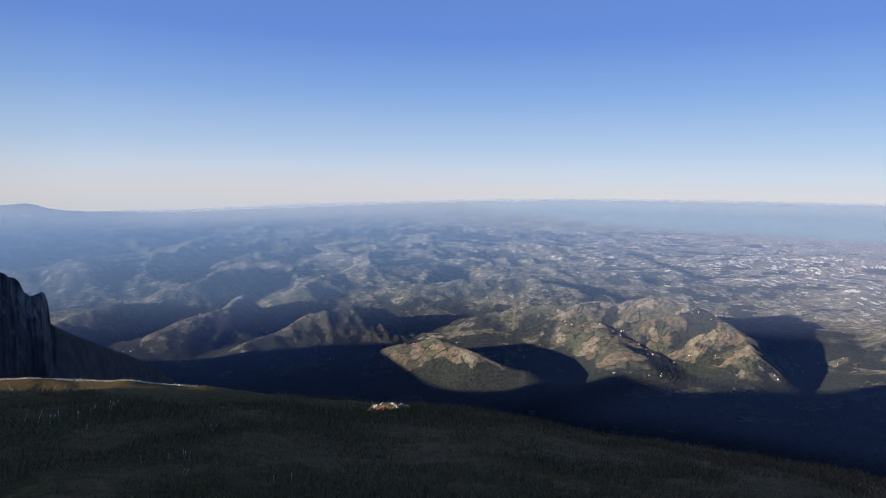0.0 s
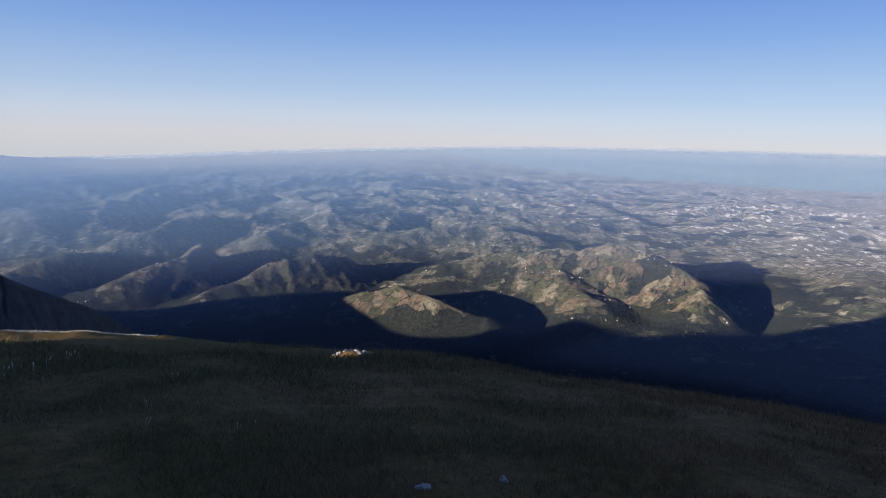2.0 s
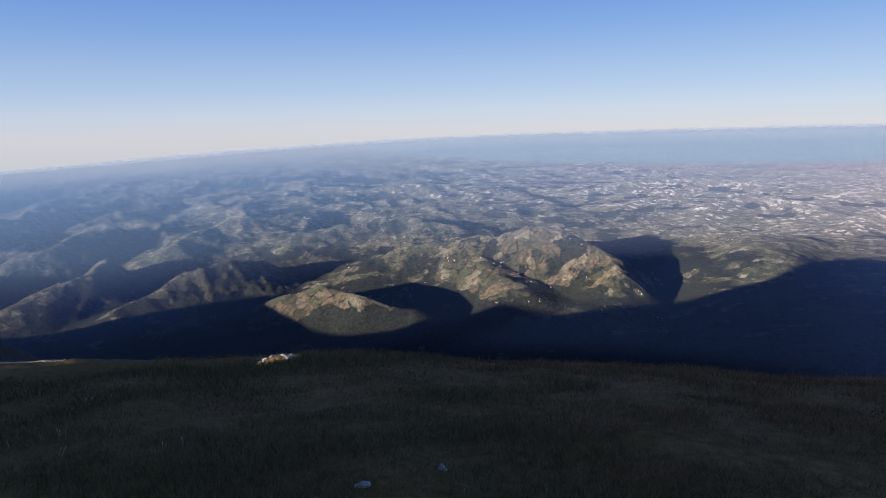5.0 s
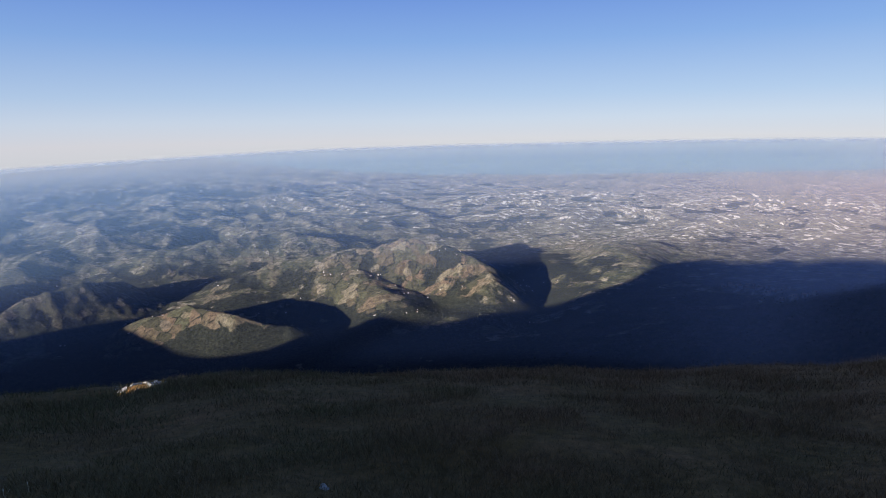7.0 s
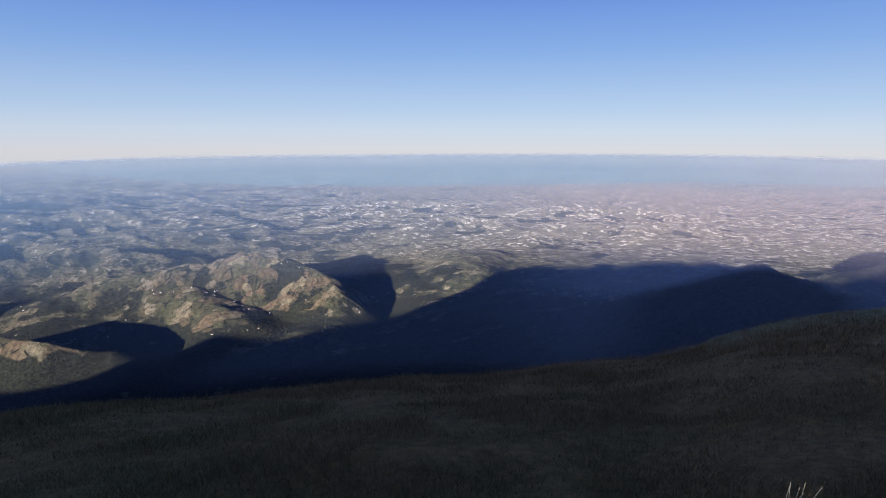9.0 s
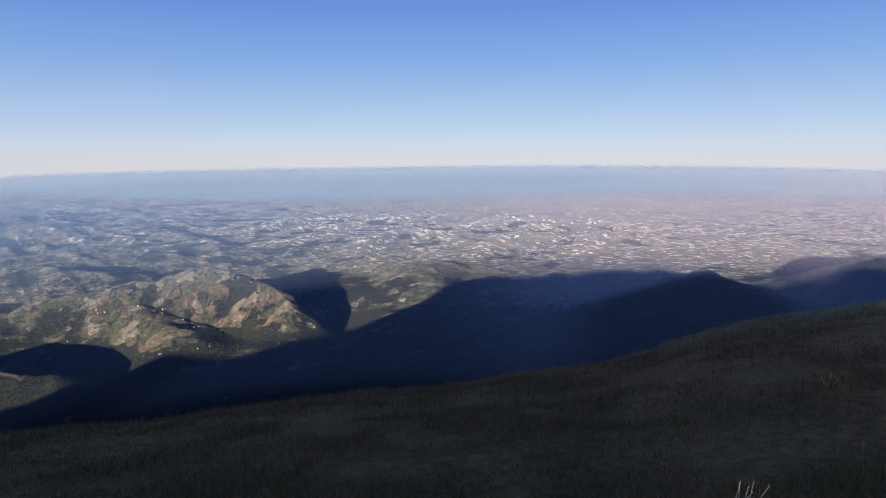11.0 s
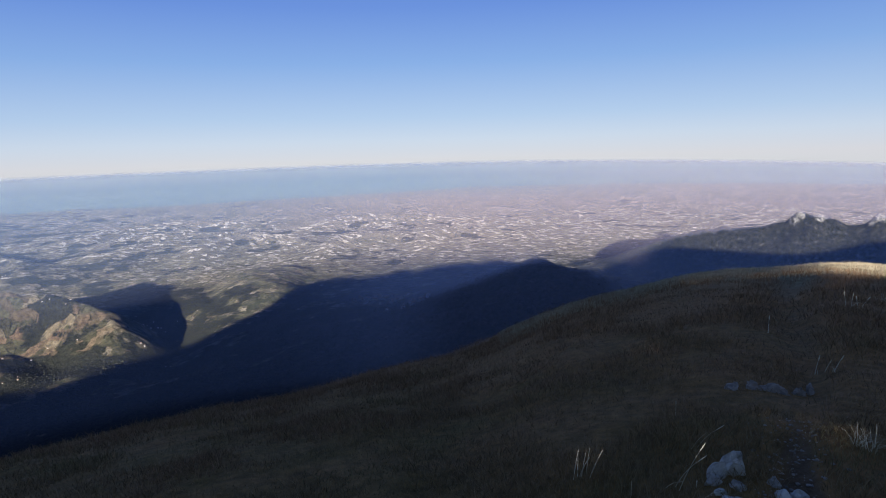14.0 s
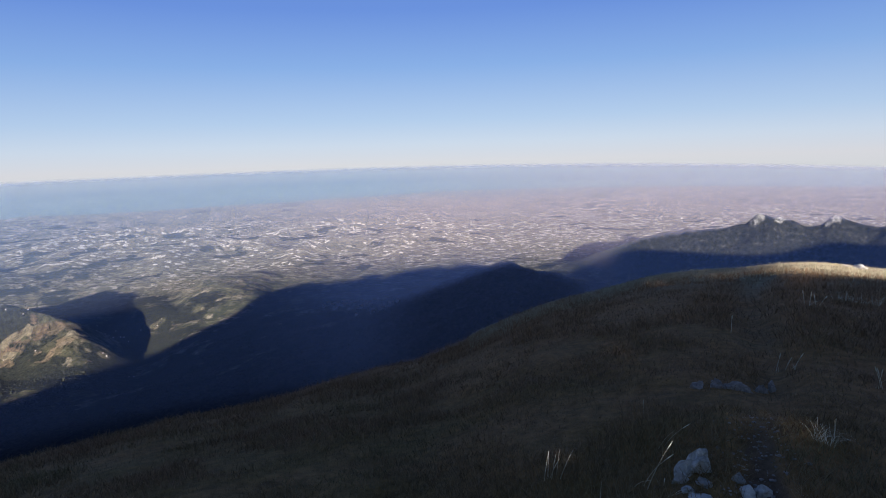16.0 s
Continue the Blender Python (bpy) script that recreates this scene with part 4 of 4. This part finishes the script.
# ---- houses ----
def house(name, wide, long, high, wall_mat):
    base = new(name)
    w, d = wide / 2, long / 2
    box = [(-w, -d, -0.3), (w, -d, -0.3), (w, d, -0.3), (-w, d, -0.3), (-w, -d, high), (w, -d, high), (w, d, high), (-w, d, high),
           (0, -d, high + wide * 0.24), (0, d, high + wide * 0.24)]
    part("wall", raw("wall", box, [(0, 1, 5, 8, 4), (2, 3, 7, 9, 6), (1, 2, 6, 5), (3, 0, 4, 7)], wall_mat), base)
    e, o, up = w * 1.14, d * 1.08, 0.035
    rh = high + wide * 0.24 + up
    low = high - 0.03
    roof = [(-e, -o, low), (0, -o, rh), (e, -o, low), (-e, o, low), (0, o, rh), (e, o, low),
            (-e, -o, low + up), (0, -o, rh + up), (e, -o, low + up), (-e, o, low + up), (0, o, rh + up), (e, o, low + up)]
    part("roof", raw("roof", roof, [(6, 7, 10, 9), (7, 8, 11, 10), (0, 3, 4, 1), (1, 4, 5, 2), (0, 1, 7, 6), (1, 2, 8, 7), (3, 9, 10, 4), (4, 10, 11, 5),
                                    (0, 6, 9, 3), (2, 5, 11, 8)], ROOF), base, "terracotta tile roof")
    return base


def build_houses():
    # villages: turn, distance, spread across, spread along, houses
    villages = [(-15.3, 392, 14, 8, 7), (-22.5, 400, 12, 10, 4), (-19.0, 372, 20, 10, 5), (-11.5, 395, 18, 8, 4), (2.0, 345, 16, 8, 5), (-29.0, 420, 26, 20, 18),
                (-47.6, 374, 12, 5, 12), (-48.8, 366, 12, 6, 26), (-50.2, 327, 9, 6, 18), (-51.6, 300, 8, 4, 12), (-37.5, 548, 22, 12, 12), (9.5, 470, 16, 8, 6), (16.6, 415, 8, 6, 4), (6.6, 455, 10, 6, 5), (1.0, 560, 30, 14, 14),
                (-6.0, 590, 40, 20, 10), (12.0, 700, 40, 20, 10), (-20.0, 700, 50, 30, 14), (-33.0, 640, 40, 20, 12), (-46.0, 760, 60, 24, 26), (-52.0, 700, 50, 20, 18),
                (-60.0, 760, 60, 24, 18), (-58.0, 620, 40, 10, 12), (24.0, 560, 30, 14, 8), (28.0, 640, 30, 14, 6), (-66.0, 640, 40, 14, 12), (-40.0, 900, 60, 20, 16)]
    rng = random.Random(8)
    for i in range(72):                                     # lone farms over the nearer hills
        villages.append((rng.uniform(-34, 28), rng.uniform(335, 620), 6, 3, 1 + (rng.random() < 0.3)))
    first = [house("house", 0.8, 1.1, 0.62, PLASTER), house("house", 0.7, 1.6, 0.5, PLASTER), house("house", 0.95, 0.95, 0.85, PLASTER)]
    used = [False] * 3
    for turn, away, across, along, count in villages:
        for i in range(count if away < 600 else max(2, count // 4)):
            side, deep = rng.gauss(0, 0.45) * across, rng.gauss(0, 0.45) * along
            x, y = polar(np.array([turn]), np.array([away + deep]))
            x, y = x + side * math.cos(radians(turn)), y + side * math.sin(radians(turn))
            z = land_height(x, y)[0] + (0.25 if turn < -45 and away < 400 else 0.0)
            k = rng.randrange(3)
            grow = rng.uniform(0.38, 0.72) * (2.9 * away / 370 if turn < -45 and away < 400 else 1.0)
            m = pose(x[0], y[0], z, 0, 0, rng.uniform(0, 180)) @ Matrix.Scale(grow, 4)
            ob = first[k]
            if used[k]:
                ob = copy_thing(first[k], m)
            ob.matrix_basis = m
            used[k] = True
            tagged(ob, "pale plastered farmhouse with a low tiled roof", "house", group="houses in the hill country")


build_houses()


# ---- the near slope ----
def blades(name, turn, r, tall, wide, lean, mat, seed):
    """Grass blades, each a bent strip, as one mesh."""
    rng = np.random.default_rng(seed)
    n = len(turn)
    x, y = polar(turn, r)
    z = slope_height(x, y) + slope_detail(x, y) - 0.02
    way = rng.uniform(0, 2 * np.pi, n)
    bend = way + rng.uniform(-1.2, 1.2, n)
    dx, dy = np.cos(way) * wide / 2, np.sin(way) * wide / 2
    bx, by = np.cos(bend) * tall * lean, np.sin(bend) * tall * lean
    p = np.zeros((n, 5, 3))
    for i, (side, up, out, slim) in enumerate([(-1, 0, 0, 1), (1, 0, 0, 1), (-1, 0.6, 0.4, 0.7), (1, 0.6, 0.4, 0.7), (0, 1, 1, 0)]):
        p[:, i, 0] = x + side * dx * slim + bx * out
        p[:, i, 1] = y + side * dy * slim + by * out
        p[:, i, 2] = z + tall * up * (1 - 0.25 * lean)
    tri = np.array([[0, 1, 3], [0, 3, 2], [2, 3, 4]])
    faces = tri[None] + (np.arange(n) * 5)[:, None, None]
    me = bpy.data.meshes.new(name)
    me.vertices.add(n * 5)
    me.vertices.foreach_set("co", p.astype(np.float32).ravel())
    me.loops.add(faces.size)
    me.loops.foreach_set("vertex_index", faces.astype(np.int32).ravel())
    me.polygons.add(n * 3)
    me.polygons.foreach_set("loop_start", np.arange(0, faces.size, 3, dtype=np.int32))
    me.polygons.foreach_set("loop_total", np.full(n * 3, 3, np.int32))
    me.update(calc_edges=True)
    me.materials.append(mat)
    return new(name, me)


rng = np.random.default_rng(12)
n = 270000
turn, r = rng.uniform(-99, 42, n), 2.4 * (26 / 2.4) ** rng.uniform(0, 1, n) ** 0.95
x, y = polar(turn, r)
patch = fbm(x / 0.9, y / 0.9, 3, 201)
keep = (np.maximum(on_path(x, y), 0.6 * furrow(x, y)) < rng.uniform(0.1, 0.7, n)) & (rng.uniform(-1, 1, n) < patch + 0.8) & ((turn < 15) | (r < 0.86 * smooth(RIM_AWAY, turn)))
turn, r, patch = turn[keep], r[keep], patch[keep]
n = len(turn)
tall = (0.05 + 0.07 * rng.uniform(0, 1, n) ** 2) * (1.1 + 0.8 * np.clip(patch, -0.6, 1)) * np.clip(r / 8, 1.0, 1.4)
tagged(blades("grass", turn, r, tall, 0.0035 * np.clip(r / 3, 1, 5), rng.uniform(0.2, 1.0, n), TURF, 1), "short dark mountain grass on the slope", "grass", kind="stuff")

n = 42000
turn = rng.uniform(-98, -72, n)
edge = smooth(RIM_AWAY, turn)
r = edge * rng.uniform(0.5, 1.04, n)
x, y = polar(turn, r)
keep = fbm(x / 2.5, y / 2.5, 3, 211) > -0.05 + 0.5 * np.clip((0.8 - r / edge) * 4, 0, 1)
turn, r = turn[keep], r[keep]
n = len(turn)
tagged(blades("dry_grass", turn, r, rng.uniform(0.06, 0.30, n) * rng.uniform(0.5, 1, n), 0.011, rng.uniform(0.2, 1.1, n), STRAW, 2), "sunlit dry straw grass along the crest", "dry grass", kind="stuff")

# straw colour in place of turf here, to set the sunlit tone of the crest
n = 36000
turn = rng.uniform(-99, -60, n)
r = smooth(RIM_AWAY, turn) * rng.uniform(0.55, 1.05, n)
tagged(blades("grass", turn, r, rng.uniform(0.05, 0.16, n), 0.016, rng.uniform(0.2, 1.0, n), STRAW, 4), "short grass towards the crest, straw-coloured to suit the sun there", "grass", kind="stuff")

# bright line of sunlit grass along the rim, helped by whitened blades
n = 11000
turn = np.concatenate([rng.uniform(21.5, 42, n), rng.uniform(-5, 7, 900)])
r = smooth(RIM_AWAY, turn) * rng.uniform(0.985, 1.02, len(turn))
tagged(blades("dry_grass", turn, r, rng.uniform(0.02, 0.06, len(turn)), 0.012, rng.uniform(0.1, 0.7, len(turn)), LIT_STRAW, 3), "thin line of dry grass on the rim, coloured pale as sunlit", "dry grass", kind="stuff")


def stone(name, place, size, seed, label, sink=0.25, turn=0.0, mat=None):
    """A weathered limestone block: an uneven, faceted lump."""
    bm = bmesh.new()
    bmesh.ops.create_icosphere(bm, subdivisions=3, radius=0.5)
    rnd = random.Random(seed)
    cuts = [(Vector((rnd.uniform(-1, 1), rnd.uniform(-1, 1), rnd.uniform(-0.6, 1))).normalized(), rnd.uniform(0.20, 0.38)) for _ in range(12)]
    off = Vector((seed * 3.1, seed * 1.7, 0))
    for v in bm.verts:
        for way, far in cuts:
            over = v.co.dot(way) - far
            if over > 0:
                v.co -= way * over * 0.97
        v.co += v.normal * 0.10 * noise.fractal(v.co * 5 + off, 0.8, 2.0, 4)
        v.co = Vector((v.co.x * size[0], v.co.y * size[1], v.co.z * size[2])) * 1.4
    for f in bm.faces:
        f.smooth = False
    me = bpy.data.meshes.new(name)
    bm.to_mesh(me)
    bm.free()
    me.materials.append(mat or LIME)
    ob = new(name, me)
    ob.matrix_world = pose(place.x, place.y, place.z + size[2] * (0.5 - sink), rnd.uniform(-8, 8), rnd.uniform(-8, 8), turn)
    return tagged(ob, label, "stone")


stone("boulder", ground(-80.4, 4.05), (0.145, 0.13, 0.20), 1, "pale grey limestone boulder beside the footpath", 0.2, 20)
stone("boulder", ground(-79.2, 4.0), (0.10, 0.09, 0.12), 2, "smaller limestone block leaning on the boulder", 0.25, 140)
stone("boulder", ground(-84.4, 3.82), (0.11, 0.09, 0.085), 2, "pale limestone block lying in the footpath", 0.3, 60)
stone("boulder", ground(-85.7, 3.88), (0.09, 0.10, 0.075), 5, "pale limestone block lying in the footpath", 0.3, 10)
stone("boulder", ground(-83.8, 3.96), (0.08, 0.06, 0.06), 6, "pale limestone block lying in the footpath", 0.3, 100)
stone("boulder", ground(-85.0, 3.70), (0.12, 0.08, 0.05), 7, "pale limestone block lying in the footpath", 0.3, 150)
for i, (tn, rr, sx, sz) in enumerate([(-79.6, 3.78, 0.12, 0.06), (-81.0, 3.64, 0.26, 0.09), (-81.2, 3.86, 0.13, 0.10), (-79.0, 3.92, 0.14, 0.10)]):
    stone("stone", ground(tn, rr), (sx * 0.7, sx * 0.6, sz * 0.7), 10 + i, "small flat limestone beside the boulder", 0.3, i * 50)
for i, (tn, rr, sx, sz) in enumerate([(-80.2, 6.4, 0.17, 0.13), (-81.9, 6.4, 0.20, 0.15), (-83.4, 6.4, 0.28, 0.17), (-85.0, 6.55, 0.16, 0.15), (-86.0, 6.7, 0.12, 0.22)]):
    stone("stone", ground(tn, rr), (sx * 0.9, sx * 0.6, sz * 0.85), 20 + i, "grey limestone in a row in the grass", 0.5, i * 40, GREY)
stone("stone", ground(-2.1, 3.8), (0.10, 0.06, 0.055), 30, "pale limestone half sunk in the grass", 0.4, 20)
stone("stone", ground(-10.2, 4.3), (0.075, 0.06, 0.05), 31, "small grey limestone in the grass", 0.3, 80)
for i in range(24):
    rnd = random.Random(300 + i)
    sz = rnd.uniform(0.07, 0.15)
    away = 15.3 + rnd.uniform(-0.7, 0.8)
    stone("stone", ground(6.0 + rnd.uniform(-2.6, 2.4) - 0.9 * (away - 15.3), away), (sz * 1.7, sz, sz * 0.6), 40 + i, "pale sunlit limestone in a small heap on the rim", 0.3, rnd.uniform(0, 180))
stone("boulder", ground(-91.6, 33), (0.7, 0.5, 0.34), 60, "pale sunlit rock on the grassy crest", 0.3, 10)
stone("boulder", ground(-90.6, 34), (0.4, 0.35, 0.2), 61, "pale sunlit rock on the grassy crest", 0.3, 70)

# loose stones of the footpath, one mesh
bm = bmesh.new()
rnd = random.Random(17)
for i in range(520):
    rr = 3.2 + 1.9 * rnd.random() ** 1.4
    along = np.interp(rr, [p[0] for p in TRAIL], [p[1] for p in TRAIL]) + rnd.gauss(0.02, 0.11)
    px, py = np.array([rr]), np.array([along])
    pz = float((slope_height(px, py) + slope_detail(px, py))[0])
    sz = 0.003 + 0.014 * rnd.random() ** 3
    lump = bmesh.ops.create_icosphere(bm, subdivisions=1, radius=sz)["verts"]
    for v in lump:
        v.co = Vector((v.co.x * rnd.uniform(0.7, 1.4), v.co.y * rnd.uniform(0.7, 1.4), v.co.z * 0.6)) + Vector((rr, float(along), pz + sz * 0.2))
me = bpy.data.meshes.new("gravel")
bm.to_mesh(me)
bm.free()
me.materials.append(GREY)
tagged(new("gravel", me), "loose limestone gravel on the footpath", "gravel", kind="stuff")


def tube(points, radii, sides=5):
    """A thin bent stem as points and faces."""
    pts, faces = [], []
    for i, (p, rad) in enumerate(zip(points, radii)):
        for k in range(sides):
            a = 2 * math.pi * k / sides
            pts.append((p.x + rad * math.cos(a), p.y + rad * math.sin(a), p.z))
        if i:
            for k in range(sides):
                a, b = (i - 1) * sides + k, (i - 1) * sides + (k + 1) % sides
                faces.append((a, b, b + sides, a + sides))
    faces.append(tuple(range(len(pts) - sides, len(pts))))
    return pts, faces


def grass_tuft(turn, r, stems, label, seed, slim=0.8, droop=0.0):
    """Dry stalks: (sideways, height, lean to the side, seed head 0 or 1) each."""
    rnd = random.Random(seed)
    base = new("dry_grass_tuft")
    base.matrix_world = Matrix.Translation(ground(turn, r)) @ pose(0, 0, 0, 0, 0, turn)
    fat = 0.0014 * slim * max(1.0, r / 3.6)
    for off, tall, lean, head in stems:
        deep = rnd.uniform(-0.03, 0.03) * (1 + 1.5 * droop)
        curve = rnd.uniform(0.1, 0.45) * lean
        pts = [Vector((off + tall * (lean * k + curve * k * k), deep, tall * k * (1 - min(0.6, 0.5 * abs(lean)) * k - droop * abs(lean) * k * k) - 0.01)) for k in np.linspace(0, 1, 7)]
        me = raw("stalk", *tube(pts, [fat * (1.15 - 0.5 * k / 6) for k in range(7)]), STALK)
        stem = part("stalk", me, base)
        if head:
            way = (pts[-1] - pts[-2]).normalized()
            size = min(0.05, tall * 0.28)
            top = [pts[-1] + way * size * k for k in (-0.3, 0.0, 0.35, 0.7, 1.0)]
            part("seed_head", raw("seed_head", *tube(top, [fat, fat * 2.0, fat * 2.3, fat * 1.5, fat * 0.4]), STALK), stem, "pale dry seed head")
    return tagged(base, label, "grass tuft")


grass_tuft(-67.6, 4.08, [(-0.06, 0.22, 0.10, 0), (-0.035, 0.20, 0.02, 0), (-0.01, 0.20, 0.12, 0), (0.02, 0.23, 0.08, 0), (0.04, 0.27, 0.30, 0), (-0.02, 0.17, 0.3, 0)],
           "upright bunch of pale dry grass stalks", 1, 1.25)
grass_tuft(-75.8, 3.85, [(0, 0.26, 0.38, 1), (0.02, 0.36, 0.30, 1), (-0.05, 0.08, 0.7, 1), (0.12, 0.07, 0.05, 1)], "leaning dry grass stalks with pale seed heads", 2, 1.1)
grass_tuft(-77.0, 4.45, [(0, 0.2, 0.42, 0), (0.03, 0.24, 0.45, 1)], "two leaning dry grass stalks", 3)
grass_tuft(-78.2, 3.74, [(0, 0.12, 0.8, 0), (0.01, 0.09, 1.0, 1), (-0.02, 0.05, 0.9, 0), (0.03, 0.07, 0.5, 0)], "low bent dry grass beside the boulder", 4)
grass_tuft(-72.0, 3.76, [(0, 0.13, 0.02, 0)], "single upright dry grass stalk", 5)
grass_tuft(-75.7, 5.38, [(0, 0.11, 0.0, 1)], "single dry stalk with a pale seed head", 6)
grass_tuft(-82.7, 9.7, [(0, 0.22, 0.02, 1)], "single dry stalk with a pale seed head", 7)
grass_tuft(-86.2, 7.7, [(0, 0.20, 0.10, 1), (0.03, 0.08, -0.1, 0)], "tall dry stalk curling at its tip", 8)
grass_tuft(-87.5, 7.6, [(-0.08, 0.13, 0.25, 1), (0, 0.19, 0.22, 1), (0.02, 0.09, -0.3, 0), (-0.02, 0.08, 0.5, 0)], "dry grass stalks leaning over the path", 9)
rnd = random.Random(5)
grass_tuft(-89.9, 4.65, [(rnd.uniform(-0.06, 0.06), rnd.uniform(0.07, 0.19), rnd.uniform(-0.4, 0.9), 0) for _ in range(44)], "round tuft of straw-coloured dry grass", 10, 0.55, 0.55)
grass_tuft(-91.5, 14.6, [(rnd.uniform(-0.4, 0.4), rnd.uniform(0.10, 0.26), rnd.uniform(-0.6, 0.8), 0) for _ in range(50)], "broad tuft of pale dry grass", 11, 0.5, 0.5)
grass_tuft(-88.7, 12.5, [(rnd.uniform(-0.2, 0.2), rnd.uniform(0.12, 0.3), rnd.uniform(-0.4, 0.6), 1) for _ in range(5)], "thin pale dry stalks", 12)
grass_tuft(-93.2, 6.8, [(rnd.uniform(-0.05, 0.05), rnd.uniform(0.12, 0.22), rnd.uniform(-0.2, 0.6), 1) for _ in range(4)], "thin pale dry stalks", 13)
for i, (tn, rr, tall) in enumerate([(26.0, 6.2, 0.11), (24.0, 6.3, 0.08), (22.9, 6.3, 0.10), (22.4, 6.35, 0.09), (20.4, 8.0, 0.12), (23.0, 5.55, 0.07), (15.2, 5.1, 0.09), (29.5, 9.8, 0.14),
                                    (33.2, 8.9, 0.15), (31.9, 9.1, 0.14), (32.5, 8.8, 0.12), (30.8, 9.0, 0.13), (29.8, 9.3, 0.12), (27.5, 10.2, 0.14), (28.3, 10.0, 0.12), (33.1, 6.1, 0.08),
                                    (34.3, 8.8, 0.13), (30.2, 8.2, 0.08), (18.9, 7.9, 0.08), (13.8, 5.15, 0.08), (-20.1, 4.05, 0.07), (-12.1, 3.9, 0.06)]):
    rnd = random.Random(70 + i)
    grass_tuft(tn, rr, [(rnd.uniform(-0.03, 0.03), tall * rnd.uniform(0.7, 1.1), rnd.uniform(-0.15, 0.35), rnd.randrange(2)) for _ in range(rnd.randint(1, 3))], "small pale dry grass stalks on the slope", 70 + i)
